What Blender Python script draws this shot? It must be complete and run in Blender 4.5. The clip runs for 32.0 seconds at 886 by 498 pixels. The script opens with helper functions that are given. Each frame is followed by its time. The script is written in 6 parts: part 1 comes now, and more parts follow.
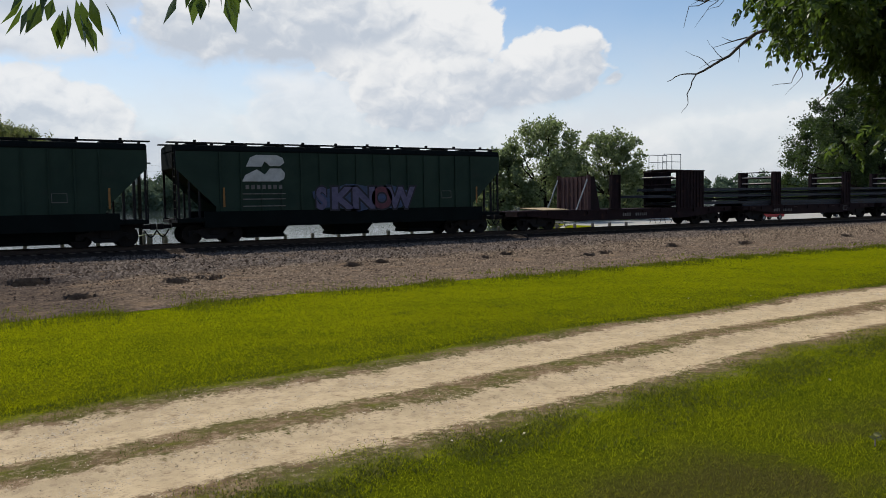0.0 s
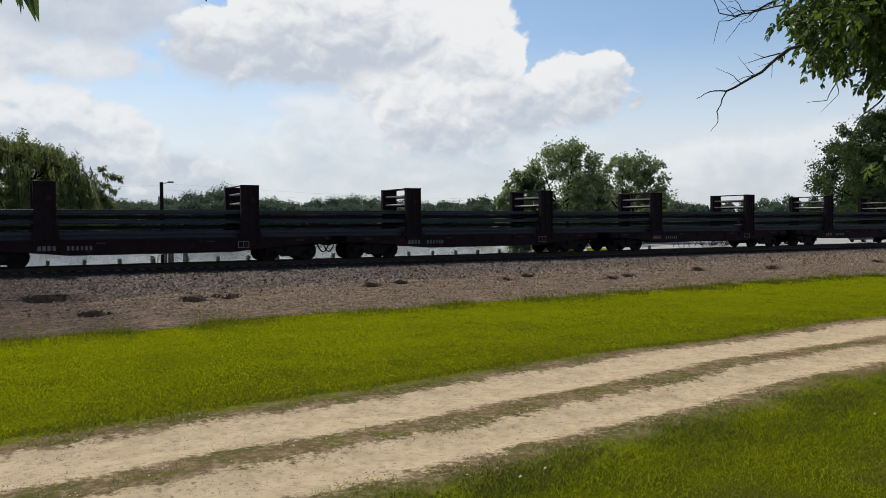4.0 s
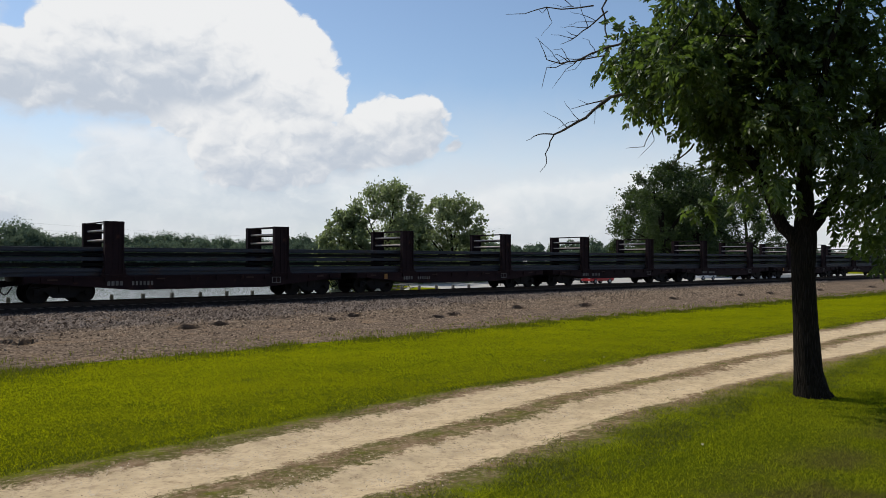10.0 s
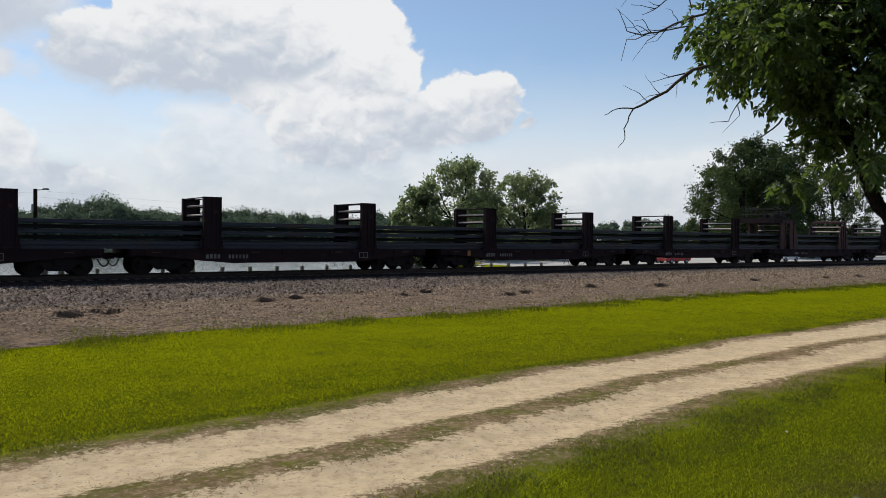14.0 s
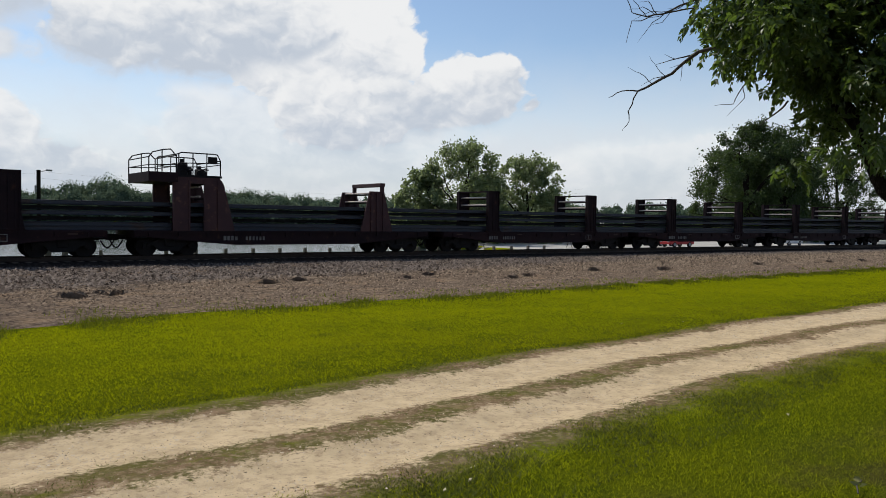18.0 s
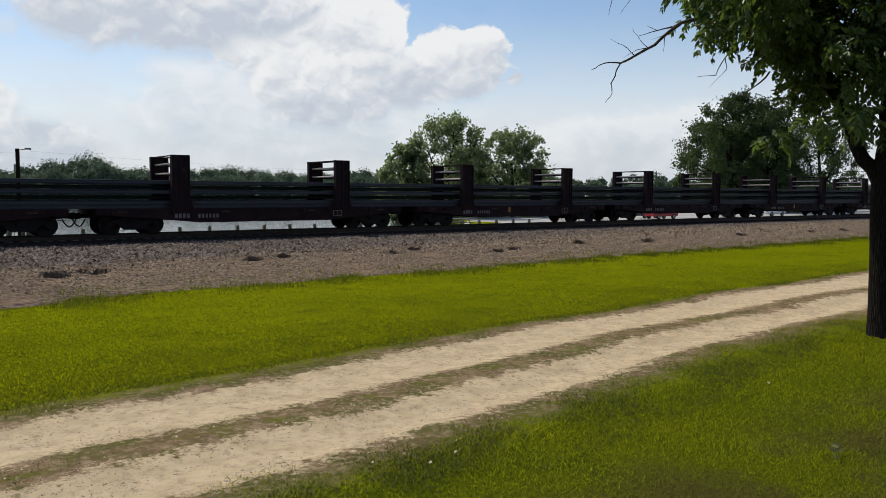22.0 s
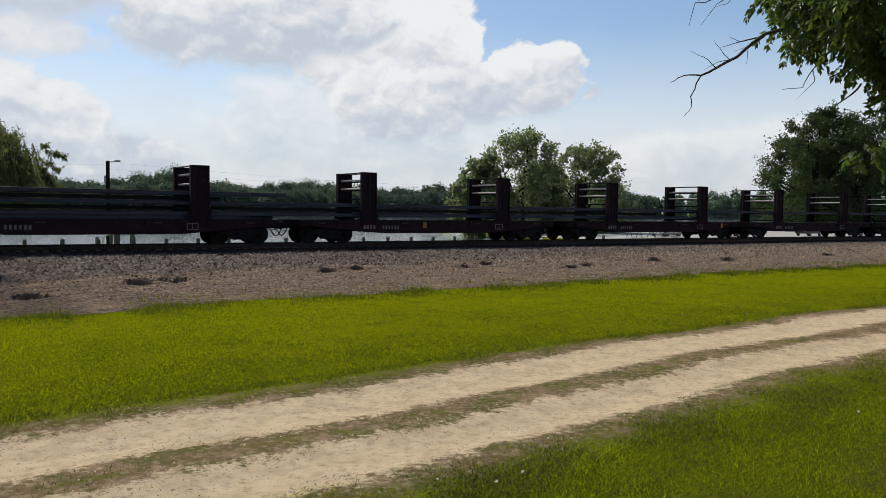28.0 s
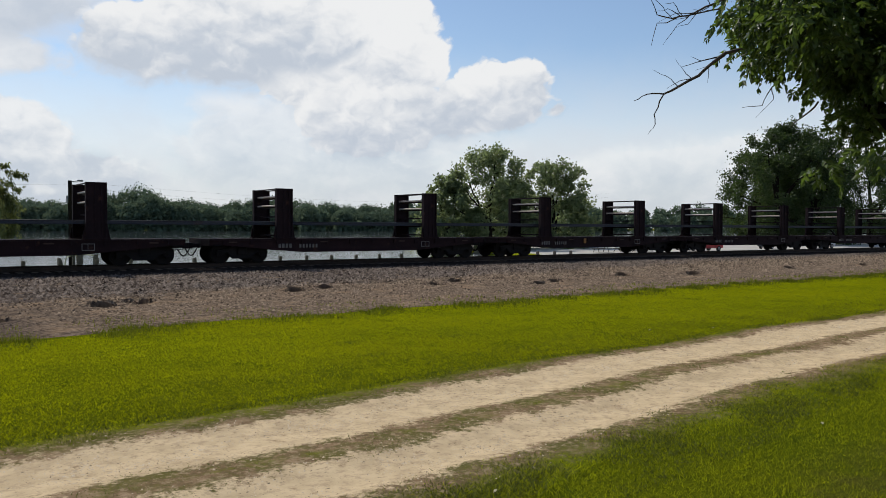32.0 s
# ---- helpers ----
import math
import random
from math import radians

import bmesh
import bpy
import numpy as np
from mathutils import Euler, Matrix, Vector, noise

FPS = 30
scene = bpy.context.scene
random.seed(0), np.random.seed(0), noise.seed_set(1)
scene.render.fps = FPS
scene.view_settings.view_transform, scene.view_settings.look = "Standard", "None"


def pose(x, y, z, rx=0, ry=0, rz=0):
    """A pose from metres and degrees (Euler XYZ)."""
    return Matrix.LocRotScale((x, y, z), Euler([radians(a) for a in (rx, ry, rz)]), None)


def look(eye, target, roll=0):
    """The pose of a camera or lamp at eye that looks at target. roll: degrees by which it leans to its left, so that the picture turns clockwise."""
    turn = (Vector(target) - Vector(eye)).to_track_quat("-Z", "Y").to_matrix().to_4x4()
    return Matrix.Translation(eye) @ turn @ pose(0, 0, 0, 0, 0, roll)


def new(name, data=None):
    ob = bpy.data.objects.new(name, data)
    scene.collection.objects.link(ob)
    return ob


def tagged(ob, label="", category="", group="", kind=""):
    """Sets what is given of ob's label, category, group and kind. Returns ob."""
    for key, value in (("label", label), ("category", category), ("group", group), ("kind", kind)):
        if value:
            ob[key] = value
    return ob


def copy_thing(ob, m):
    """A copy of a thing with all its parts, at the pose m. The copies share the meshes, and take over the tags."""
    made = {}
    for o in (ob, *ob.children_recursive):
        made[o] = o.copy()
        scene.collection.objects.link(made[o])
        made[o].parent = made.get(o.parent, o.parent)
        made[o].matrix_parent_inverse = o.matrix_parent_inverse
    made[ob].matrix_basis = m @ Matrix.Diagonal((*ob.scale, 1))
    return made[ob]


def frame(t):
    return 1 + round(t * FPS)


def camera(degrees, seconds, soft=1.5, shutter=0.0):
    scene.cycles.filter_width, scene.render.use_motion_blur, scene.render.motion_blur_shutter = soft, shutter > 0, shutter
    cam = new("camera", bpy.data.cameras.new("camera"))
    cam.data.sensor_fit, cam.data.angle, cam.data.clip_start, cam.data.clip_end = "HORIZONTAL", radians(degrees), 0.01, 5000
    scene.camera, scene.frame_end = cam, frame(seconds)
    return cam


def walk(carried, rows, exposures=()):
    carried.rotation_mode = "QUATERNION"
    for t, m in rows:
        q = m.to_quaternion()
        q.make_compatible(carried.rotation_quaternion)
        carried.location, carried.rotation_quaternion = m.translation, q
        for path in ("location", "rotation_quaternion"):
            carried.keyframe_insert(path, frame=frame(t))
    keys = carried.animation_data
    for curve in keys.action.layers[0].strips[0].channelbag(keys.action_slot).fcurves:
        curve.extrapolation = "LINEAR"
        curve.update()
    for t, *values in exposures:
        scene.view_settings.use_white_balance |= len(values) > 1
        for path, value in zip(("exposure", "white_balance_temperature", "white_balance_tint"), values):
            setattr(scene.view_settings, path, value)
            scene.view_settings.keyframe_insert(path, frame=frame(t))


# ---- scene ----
cam = camera(58.5, 32.0, soft=0.8)
PATH = [
    (0, pose(-0.329, -0.825, 1.923, 86.50, 0.84, -31.04)),
    (0.5, pose(-0.326, -0.821, 1.916, 86.40, 0.74, -31.56)),
    (1, pose(-0.319, -0.818, 1.911, 86.75, 1.16, -31.53)),
    (1.5, pose(-0.328, -0.806, 1.917, 86.92, 1.12, -31.03)),
    (2, pose(-0.331, -0.812, 1.909, 86.93, 0.97, -30.71)),
    (2.5, pose(-0.304, -0.744, 1.914, 87.31, 0.99, -30.72)),
    (4.5, pose(-0.053, -0.373, 1.871, 88.23, 0.19, -29.29)),
    (5, pose(-0.017, -0.208, 1.873, 88.59, 0.92, -32.73)),
    (5.5, pose(0.087, -0.078, 1.868, 88.53, -0.08, -34.53)),
    (6, pose(0.100, -0.049, 1.862, 89.70, -0.03, -34.91)),
    (6.5, pose(0.091, 0.003, 1.858, 88.92, -0.13, -35.89)),
    (7, pose(0.034, -0.029, 1.855, 87.98, -0.81, -36.77)),
    (7.5, pose(0.002, -0.086, 1.843, 88.25, -0.89, -37.97)),
    (8, pose(-0.010, -0.064, 1.845, 89.06, -0.65, -39.75)),
    (8.5, pose(-0.026, -0.064, 1.844, 90.00, -0.40, -40.91)),
    (9, pose(-0.060, -0.088, 1.844, 90.80, 0.03, -41.65)),
    (9.5, pose(-0.055, -0.087, 1.848, 90.87, 0.12, -42.13)),
    (10, pose(-0.058, -0.092, 1.855, 90.91, 0.06, -42.41)),
    (10.5, pose(-0.050, -0.071, 1.853, 90.86, 0.19, -41.94)),
    (11, pose(-0.045, -0.043, 1.849, 90.87, -0.21, -40.44)),
    (11.5, pose(-0.028, -0.005, 1.843, 90.65, -0.01, -37.96)),
    (12, pose(-0.010, -0.003, 1.847, 90.35, 0.07, -36.00)),
    (12.5, pose(-0.007, -0.009, 1.846, 90.29, -0.66, -35.40)),
    (13, pose(-0.014, -0.007, 1.840, 89.45, -1.22, -35.67)),
    (13.5, pose(-0.005, 0.006, 1.830, 88.82, -1.02, -36.51)),
    (14, pose(-0.004, 0.001, 1.843, 89.24, -0.60, -37.20)),
    (14.5, pose(-0.018, -0.017, 1.838, 89.99, -0.41, -38.04)),
    (16.5, pose(-0.039, -0.030, 1.833, 90.33, -0.74, -38.90)),
    (17, pose(-0.030, -0.026, 1.835, 89.99, -0.92, -38.02)),
    (17.5, pose(-0.018, -0.008, 1.834, 88.52, -1.18, -37.38)),
    (18, pose(-0.012, -0.002, 1.837, 87.99, -0.80, -36.99)),
    (18.5, pose(-0.005, 0.004, 1.840, 88.08, -0.03, -35.88)),
    (19, pose(0.000, 0.001, 1.835, 88.26, 0.35, -35.69)),
    (19.5, pose(0.007, -0.010, 1.839, 88.52, 0.20, -35.83)),
    (20, pose(-0.005, -0.021, 1.837, 88.46, -0.02, -36.56)),
    (20.5, pose(-0.008, -0.019, 1.840, 87.51, -0.48, -37.28)),
    (21, pose(0.001, -0.016, 1.833, 86.97, -0.34, -37.59)),
    (21.5, pose(0.008, -0.003, 1.834, 85.93, -0.53, -37.88)),
    (22, pose(0.002, -0.014, 1.838, 86.16, -0.15, -38.07)),
    (22.5, pose(-0.004, -0.020, 1.836, 87.14, -0.53, -39.24)),
    (23, pose(-0.039, -0.065, 1.841, 87.66, -0.38, -40.29)),
    (23.5, pose(-0.046, -0.075, 1.839, 87.79, -1.35, -40.16)),
    (24, pose(-0.052, -0.078, 1.838, 87.89, -0.62, -39.28)),
    (24.5, pose(-0.019, -0.044, 1.835, 87.10, -0.82, -38.59)),
    (25, pose(-0.041, -0.048, 1.842, 86.73, 0.07, -38.92)),
    (25.5, pose(-0.024, -0.030, 1.844, 87.01, -0.96, -37.52)),
    (26, pose(0.002, -0.002, 1.841, 87.54, -1.14, -35.87)),
    (26.5, pose(0.039, 0.028, 1.839, 86.42, -0.86, -34.38)),
    (28.5, pose(0.077, 0.055, 1.820, 87.71, -0.74, -32.67)),
    (29, pose(0.077, 0.053, 1.829, 88.27, -0.33, -33.54)),
    (29.5, pose(0.068, 0.042, 1.834, 88.47, -0.47, -34.89)),
    (30, pose(0.042, 0.025, 1.838, 88.97, 0.02, -36.02)),
    (30.5, pose(0.031, 0.015, 1.834, 89.32, 0.11, -36.68)),
    (31, pose(0.047, 0.037, 1.839, 89.19, -0.38, -36.24)),
    (31.5, pose(0.042, 0.032, 1.843, 89.06, -0.04, -35.52)),
    (32, pose(0.054, 0.041, 1.847, 88.40, -0.26, -35.10)),
]
walk(cam, PATH)

# ---- world: blue sky with summer clouds, sun high behind the train ----
SUN_AZ, SUN_EL = -12.0, 52.0          # azimuth from +y towards +x


def node(nt, kind):
    return nt.nodes.new(kind)


def put(nt, socket, value):
    if isinstance(value, bpy.types.NodeSocket):
        nt.links.new(value, socket)
    else:
        socket.default_value = value


def calc(nt, op, a, b=0.0, c=0.0):
    n = node(nt, "ShaderNodeMath")
    n.operation = op
    put(nt, n.inputs[0], a)
    put(nt, n.inputs[1], b)
    put(nt, n.inputs[2], c)
    return n.outputs[0]


def ramp01(nt, value, lo, hi):
    n = node(nt, "ShaderNodeMapRange")
    n.interpolation_type = "SMOOTHSTEP"
    put(nt, n.inputs["Value"], value)
    put(nt, n.inputs["From Min"], lo)
    put(nt, n.inputs["From Max"], hi)
    return n.outputs["Result"]


def mixc(nt, f, a, b):
    n = node(nt, "ShaderNodeMix")
    n.data_type = "RGBA"
    put(nt, n.inputs["Factor"], f)
    put(nt, n.inputs[6], a if isinstance(a, bpy.types.NodeSocket) else (*a, 1))
    put(nt, n.inputs[7], b if isinstance(b, bpy.types.NodeSocket) else (*b, 1))
    return n.outputs[2]


def noise_of(nt, vec, scale, detail=4.0, rough=0.55, distort=0.0):
    n = node(nt, "ShaderNodeTexNoise")
    if vec is not None:
        nt.links.new(vec, n.inputs["Vector"])
    n.inputs["Scale"].default_value = scale
    n.inputs["Detail"].default_value = detail
    n.inputs["Roughness"].default_value = rough
    n.inputs["Distortion"].default_value = distort
    return n.outputs["Fac"]


def make_world():
    w = bpy.data.worlds.new("sky")
    scene.world = w
    w.use_nodes = True
    nt = w.node_tree
    nt.nodes.clear()
    out = node(nt, "ShaderNodeOutputWorld")
    sky = node(nt, "ShaderNodeTexSky")
    sky.sky_type, sky.sun_disc = "NISHITA", False
    sky.sun_elevation, sky.sun_rotation = radians(SUN_EL), radians(SUN_AZ)
    sky.air_density, sky.dust_density, sky.ozone_density = 1.0, 0.4, 2.0
    clear = node(nt, "ShaderNodeBackground")
    nt.links.new(sky.outputs[0], clear.inputs["Color"])
    clear.inputs["Strength"].default_value = SKY
    co = node(nt, "ShaderNodeTexCoord").outputs["Generated"]
    sep = node(nt, "ShaderNodeSeparateXYZ")
    nt.links.new(co, sep.inputs[0])
    az = calc(nt, "MULTIPLY", calc(nt, "ARCTAN2", sep.outputs[0], sep.outputs[1]), 57.2958)
    el = calc(nt, "MULTIPLY", calc(nt, "ARCSINE", sep.outputs[2]), 57.2958)
    # degrees across and up, bent a little so that no edge runs straight
    flat = node(nt, "ShaderNodeCombineXYZ")
    nt.links.new(az, flat.inputs[0])
    nt.links.new(calc(nt, "MULTIPLY", el, 1.3), flat.inputs[1])
    warp = node(nt, "ShaderNodeTexNoise")
    nt.links.new(flat.outputs[0], warp.inputs["Vector"])
    warp.inputs["Scale"].default_value = 0.45
    warp.inputs["Detail"].default_value = 6.0
    bend = node(nt, "ShaderNodeVectorMath")
    bend.operation = "MULTIPLY_ADD"
    nt.links.new(warp.outputs["Color"], bend.inputs[0])
    bend.inputs[1].default_value = (2.4, 2.0, 0.0)
    nt.links.new(flat.outputs[0], bend.inputs[2])
    vec = bend.outputs[0]

    def billow(v, steps):
        """Cauliflower heads of several sizes, about -0.5 to 0.5."""
        total = calc(nt, "MULTIPLY", calc(nt, "SUBTRACT", noise_of(nt, v, 0.30, 6.0, 0.52), 0.5), 1.1)
        for scale, gain in steps:
            w = node(nt, "ShaderNodeTexVoronoi")
            w.feature = "SMOOTH_F1"
            nt.links.new(v, w.inputs["Vector"])
            w.inputs["Scale"].default_value = scale
            w.inputs["Smoothness"].default_value = 0.25
            total = calc(nt, "ADD", total, calc(nt, "MULTIPLY", calc(nt, "SUBTRACT", 0.42, w.outputs["Distance"]), gain))
        return total

    heads = ((0.34, 0.46), (0.80, 0.30), (1.9, 0.13), (4.2, 0.04))
    here = billow(vec, heads)
    shift = node(nt, "ShaderNodeVectorMath")
    shift.operation = "ADD"
    nt.links.new(vec, shift.inputs[0])
    shift.inputs[1].default_value = (-0.32, 0.85, 0.0)
    relief = calc(nt, "SUBTRACT", here, billow(shift.outputs[0], heads))
    soft_wave = calc(nt, "SUBTRACT", noise_of(nt, vec, 0.22, 5.0, 0.55), 0.5)
    # thin white veil that thickens towards the horizon
    veil = calc(nt, "ADD", calc(nt, "MULTIPLY", ramp01(nt, el, 13.5, 3.0), 0.86), calc(nt, "MULTIPLY", soft_wave, calc(nt, "MULTIPLY", ramp01(nt, el, 16.0, 7.0), 0.5)))
    mask = calc(nt, "MINIMUM", calc(nt, "MAXIMUM", veil, 0.0), 1.0)
    col = mixc(nt, calc(nt, "MULTIPLY_ADD", soft_wave, 1.6, 0.45), (0.90, 0.92, 0.96), (0.78, 0.81, 0.87))
    # scattered cloud over the rest of the sky
    away = calc(nt, "ADD", ramp01(nt, az, -8.0, -25.0), ramp01(nt, az, 78.0, 95.0))
    away = calc(nt, "MINIMUM", calc(nt, "ADD", away, ramp01(nt, el, 24.0, 34.0)), 1.0)
    loose = ramp01(nt, calc(nt, "ADD", noise_of(nt, vec, 0.045, 3.0, 0.5), calc(nt, "MULTIPLY", here, 0.25)), 0.58, 0.66)
    loose = calc(nt, "MULTIPLY", loose, away)
    col = mixc(nt, loose, col, (0.86, 0.89, 0.93))
    mask = calc(nt, "MAXIMUM", mask, loose)
    for lobes, base, rise, soft, ragged, most in CLOUDS:
        body = None
        for a0, e0, ra, re in lobes:
            da = calc(nt, "DIVIDE", calc(nt, "SUBTRACT", az, a0), ra)
            de = calc(nt, "DIVIDE", calc(nt, "SUBTRACT", el, e0), re)
            d = calc(nt, "SUBTRACT", 1.0, calc(nt, "SQRT", calc(nt, "ADD", calc(nt, "MULTIPLY", da, da), calc(nt, "MULTIPLY", de, de))))
            d = calc(nt, "MULTIPLY", d, min(ra, re) / 4.0)
            body = d if body is None else calc(nt, "SMOOTH_MAX", body, d, 0.10)
        height = calc(nt, "DIVIDE", calc(nt, "SUBTRACT", el, base), rise)
        dens = calc(nt, "ADD", body, calc(nt, "MULTIPLY", here, ragged))
        # crisp heads above, frayed foot below
        edge = calc(nt, "MULTIPLY_ADD", ramp01(nt, height, 0.6, -0.4), 0.30, soft)
        m = calc(nt, "MULTIPLY", ramp01(nt, dens, -0.02, edge), most)
        bright = calc(nt, "ADD", calc(nt, "ADD", height, calc(nt, "MULTIPLY", relief, 1.6 if soft < 0.2 else 0.6)), calc(nt, "MULTIPLY", soft_wave, 2.0))
        bright = calc(nt, "SUBTRACT", bright, calc(nt, "MULTIPLY", ramp01(nt, dens, 0.2, 0.9), 0.25))
        tone = mixc(nt, ramp01(nt, bright, -0.40, 1.15), (0.61, 0.675, 0.77), (0.98, 0.99, 1.0))
        col = mixc(nt, m, col, tone)
        mask = calc(nt, "MAXIMUM", mask, m)
    glow = node(nt, "ShaderNodeBackground")
    nt.links.new(col, glow.inputs["Color"])
    glow.inputs["Strength"].default_value = CLOUD
    mix = node(nt, "ShaderNodeMixShader")
    nt.links.new(mask, mix.inputs[0])
    nt.links.new(clear.outputs[0], mix.inputs[1])
    nt.links.new(glow.outputs[0], mix.inputs[2])
    nt.links.new(mix.outputs[0], out.inputs["Surface"])


SKY, CLOUD = 0.118, 0.87
# each cloud: its lobes (azimuth, elevation, half width, half height, in degrees), foot, rise, softness, raggedness, opacity
CLOUDS = [
    (((26, 5.0, 14, 6.0), (34, 7, 8, 4.5), (20, 8, 6, 3)), 0.0, 9.0, 0.60, 0.45, 0.85),
    (((57, 2.5, 15, 4.6), (50, 2.5, 9, 3.8)), 0.5, 6.5, 0.30, 0.35, 0.85),
    (((-6, 8, 9, 6), (4.0, 4.8, 7.0, 4.8), (10, 2.2, 8, 3.4)), 3.0, 5.5, 0.16, 0.40, 0.95),
    (((5.0, 10.6, 5.6, 2.4), (0, 11, 6, 2.8)), 8.6, 4.0, 0.22, 0.45, 0.95),
    (((5.6, 15.4, 8.4, 5.0), (-3, 17, 9, 6)), 13.0, 14.0, 0.25, 0.32, 0.95),
    (((26.5, 13.8, 6.6, 6.4), (30.6, 11.8, 5.2, 5.8), (30, 8.2, 6.5, 4.4)), 4.0, 7.0, 0.10, 0.50, 1.0),
    (((14.8, 12.0, 5.4, 3.4), (20.0, 13.4, 6.6, 5.0), (24.5, 14.4, 5.2, 4.8)), 11.2, 3.8, 0.10, 0.45, 1.0),
    (((39.4, 9.2, 4.0, 3.2), (36.2, 8.0, 4.2, 2.8), (43.2, 8.3, 1.8, 1.1)), 6.6, 5.0, 0.09, 0.45, 1.0),
]
make_world()

lamp = bpy.data.lights.new("sun", "SUN")
lamp.energy, lamp.angle, lamp.color = 3.8, radians(0.53), (1.0, 0.95, 0.86)
sun = new("sun", lamp)
_d = Vector((math.sin(radians(SUN_AZ)) * math.cos(radians(SUN_EL)), math.cos(radians(SUN_AZ)) * math.cos(radians(SUN_EL)), math.sin(radians(SUN_EL))))
sun.matrix_world = look(_d * 60, (0, 0, 0))
scene.view_settings.exposure = 0.0


# ---- materials ----
def principled(name):
    m = bpy.data.materials.new(name)
    m.use_nodes = True
    return m, m.node_tree, m.node_tree.nodes["Principled BSDF"]


def world_pos(nt):
    return node(nt, "ShaderNodeNewGeometry").outputs["Position"]


def obj_pos(nt):
    return node(nt, "ShaderNodeTexCoord").outputs["Object"]


def bumped(nt, bsdf, height, strength, distance=0.02):
    b = node(nt, "ShaderNodeBump")
    b.inputs["Strength"].default_value = strength
    b.inputs["Distance"].default_value = distance
    nt.links.new(height, b.inputs["Height"])
    nt.links.new(b.outputs[0], bsdf.inputs["Normal"])


def surf(name, c1, c2, scale=3.0, fine=40.0, rough=0.7, metal=0.0, bump=0.3, c3=None, spec=0.4, lo=0.35, hi=0.65, per_object=0.0):
    """Coarse stains between c1 and c2, fine grain, and a third colour in patches."""
    m, nt, b = principled(name)
    v = obj_pos(nt)
    coarse = noise_of(nt, v, scale, 5.0, 0.6, 0.2)
    grain = noise_of(nt, v, fine, 3.0, 0.6)
    col = mixc(nt, ramp01(nt, coarse, lo, hi), c1, c2)
    if c3:
        col = mixc(nt, ramp01(nt, noise_of(nt, v, scale * 2.3, 6.0, 0.65), 0.56, 0.70), col, c3)
    col = mixc(nt, calc(nt, "MULTIPLY", ramp01(nt, grain, 0.3, 0.7), 0.35), col, tuple(x * 0.55 for x in c1))
    if per_object:
        r = node(nt, "ShaderNodeObjectInfo").outputs["Random"]
        col = mixc(nt, calc(nt, "MULTIPLY", r, per_object), col, tuple(x * 0.45 for x in c2))
    nt.links.new(col, b.inputs["Base Color"])
    b.inputs["Metallic"].default_value = metal
    b.inputs["Specular IOR Level"].default_value = spec
    nt.links.new(calc(nt, "ADD", calc(nt, "MULTIPLY", coarse, 0.25), rough - 0.12), b.inputs["Roughness"])
    bumped(nt, b, grain, bump)
    return m


def foliage(name, c1, c2, through_c, scale=0.6, trans=0.45, rough=0.5, spec=0.3, tuft=0.0, dry=False, depth=0.75):
    """Leaves: varied greens per leaf, part of the light passes through."""
    m, nt, b = principled(name)
    isl = node(nt, "ShaderNodeNewGeometry").outputs["Random Per Island"]
    big = noise_of(nt, world_pos(nt), scale, 3.0, 0.5)
    f = ramp01(nt, calc(nt, "ADD", calc(nt, "MULTIPLY", isl, 0.6), calc(nt, "MULTIPLY", big, 0.7)), 0.3, 0.95)
    col = mixc(nt, f, c1, c2)
    thru = mixc(nt, f, through_c, tuple(x * 1.3 for x in through_c))
    if tuft:
        clump = calc(nt, "MULTIPLY", ramp01(nt, noise_of(nt, world_pos(nt), tuft, 5.0, 0.7), 0.50, 0.64), depth)
        col = mixc(nt, clump, col, tuple(x * 0.45 for x in c1))
        thru = mixc(nt, clump, thru, tuple(x * 0.30 for x in through_c))
    if dry:
        brown = calc(nt, "MULTIPLY", dry_patch(nt, world_pos(nt)), 0.65)
        col = mixc(nt, brown, col, (0.150, 0.120, 0.050))
        thru = mixc(nt, brown, thru, (0.140, 0.115, 0.035))
    nt.links.new(col, b.inputs["Base Color"])
    b.inputs["Roughness"].default_value = rough
    b.inputs["Specular IOR Level"].default_value = spec
    t = node(nt, "ShaderNodeBsdfTranslucent")
    nt.links.new(thru, t.inputs["Color"])
    mx = node(nt, "ShaderNodeMixShader")
    mx.inputs[0].default_value = trans
    nt.links.new(b.outputs[0], mx.inputs[1])
    nt.links.new(t.outputs[0], mx.inputs[2])
    nt.links.new(mx.outputs[0], nt.nodes["Material Output"].inputs["Surface"])
    return m


def dry_patch(nt, pos):
    """Where the near lawn is thin and brown."""
    sep = node(nt, "ShaderNodeSeparateXYZ")
    nt.links.new(pos, sep.inputs[0])
    return calc(nt, "MULTIPLY", ramp01(nt, sep.outputs[1], 3.7, 2.7), ramp01(nt, noise_of(nt, pos, 0.55, 5.0, 0.65), 0.40, 0.60))


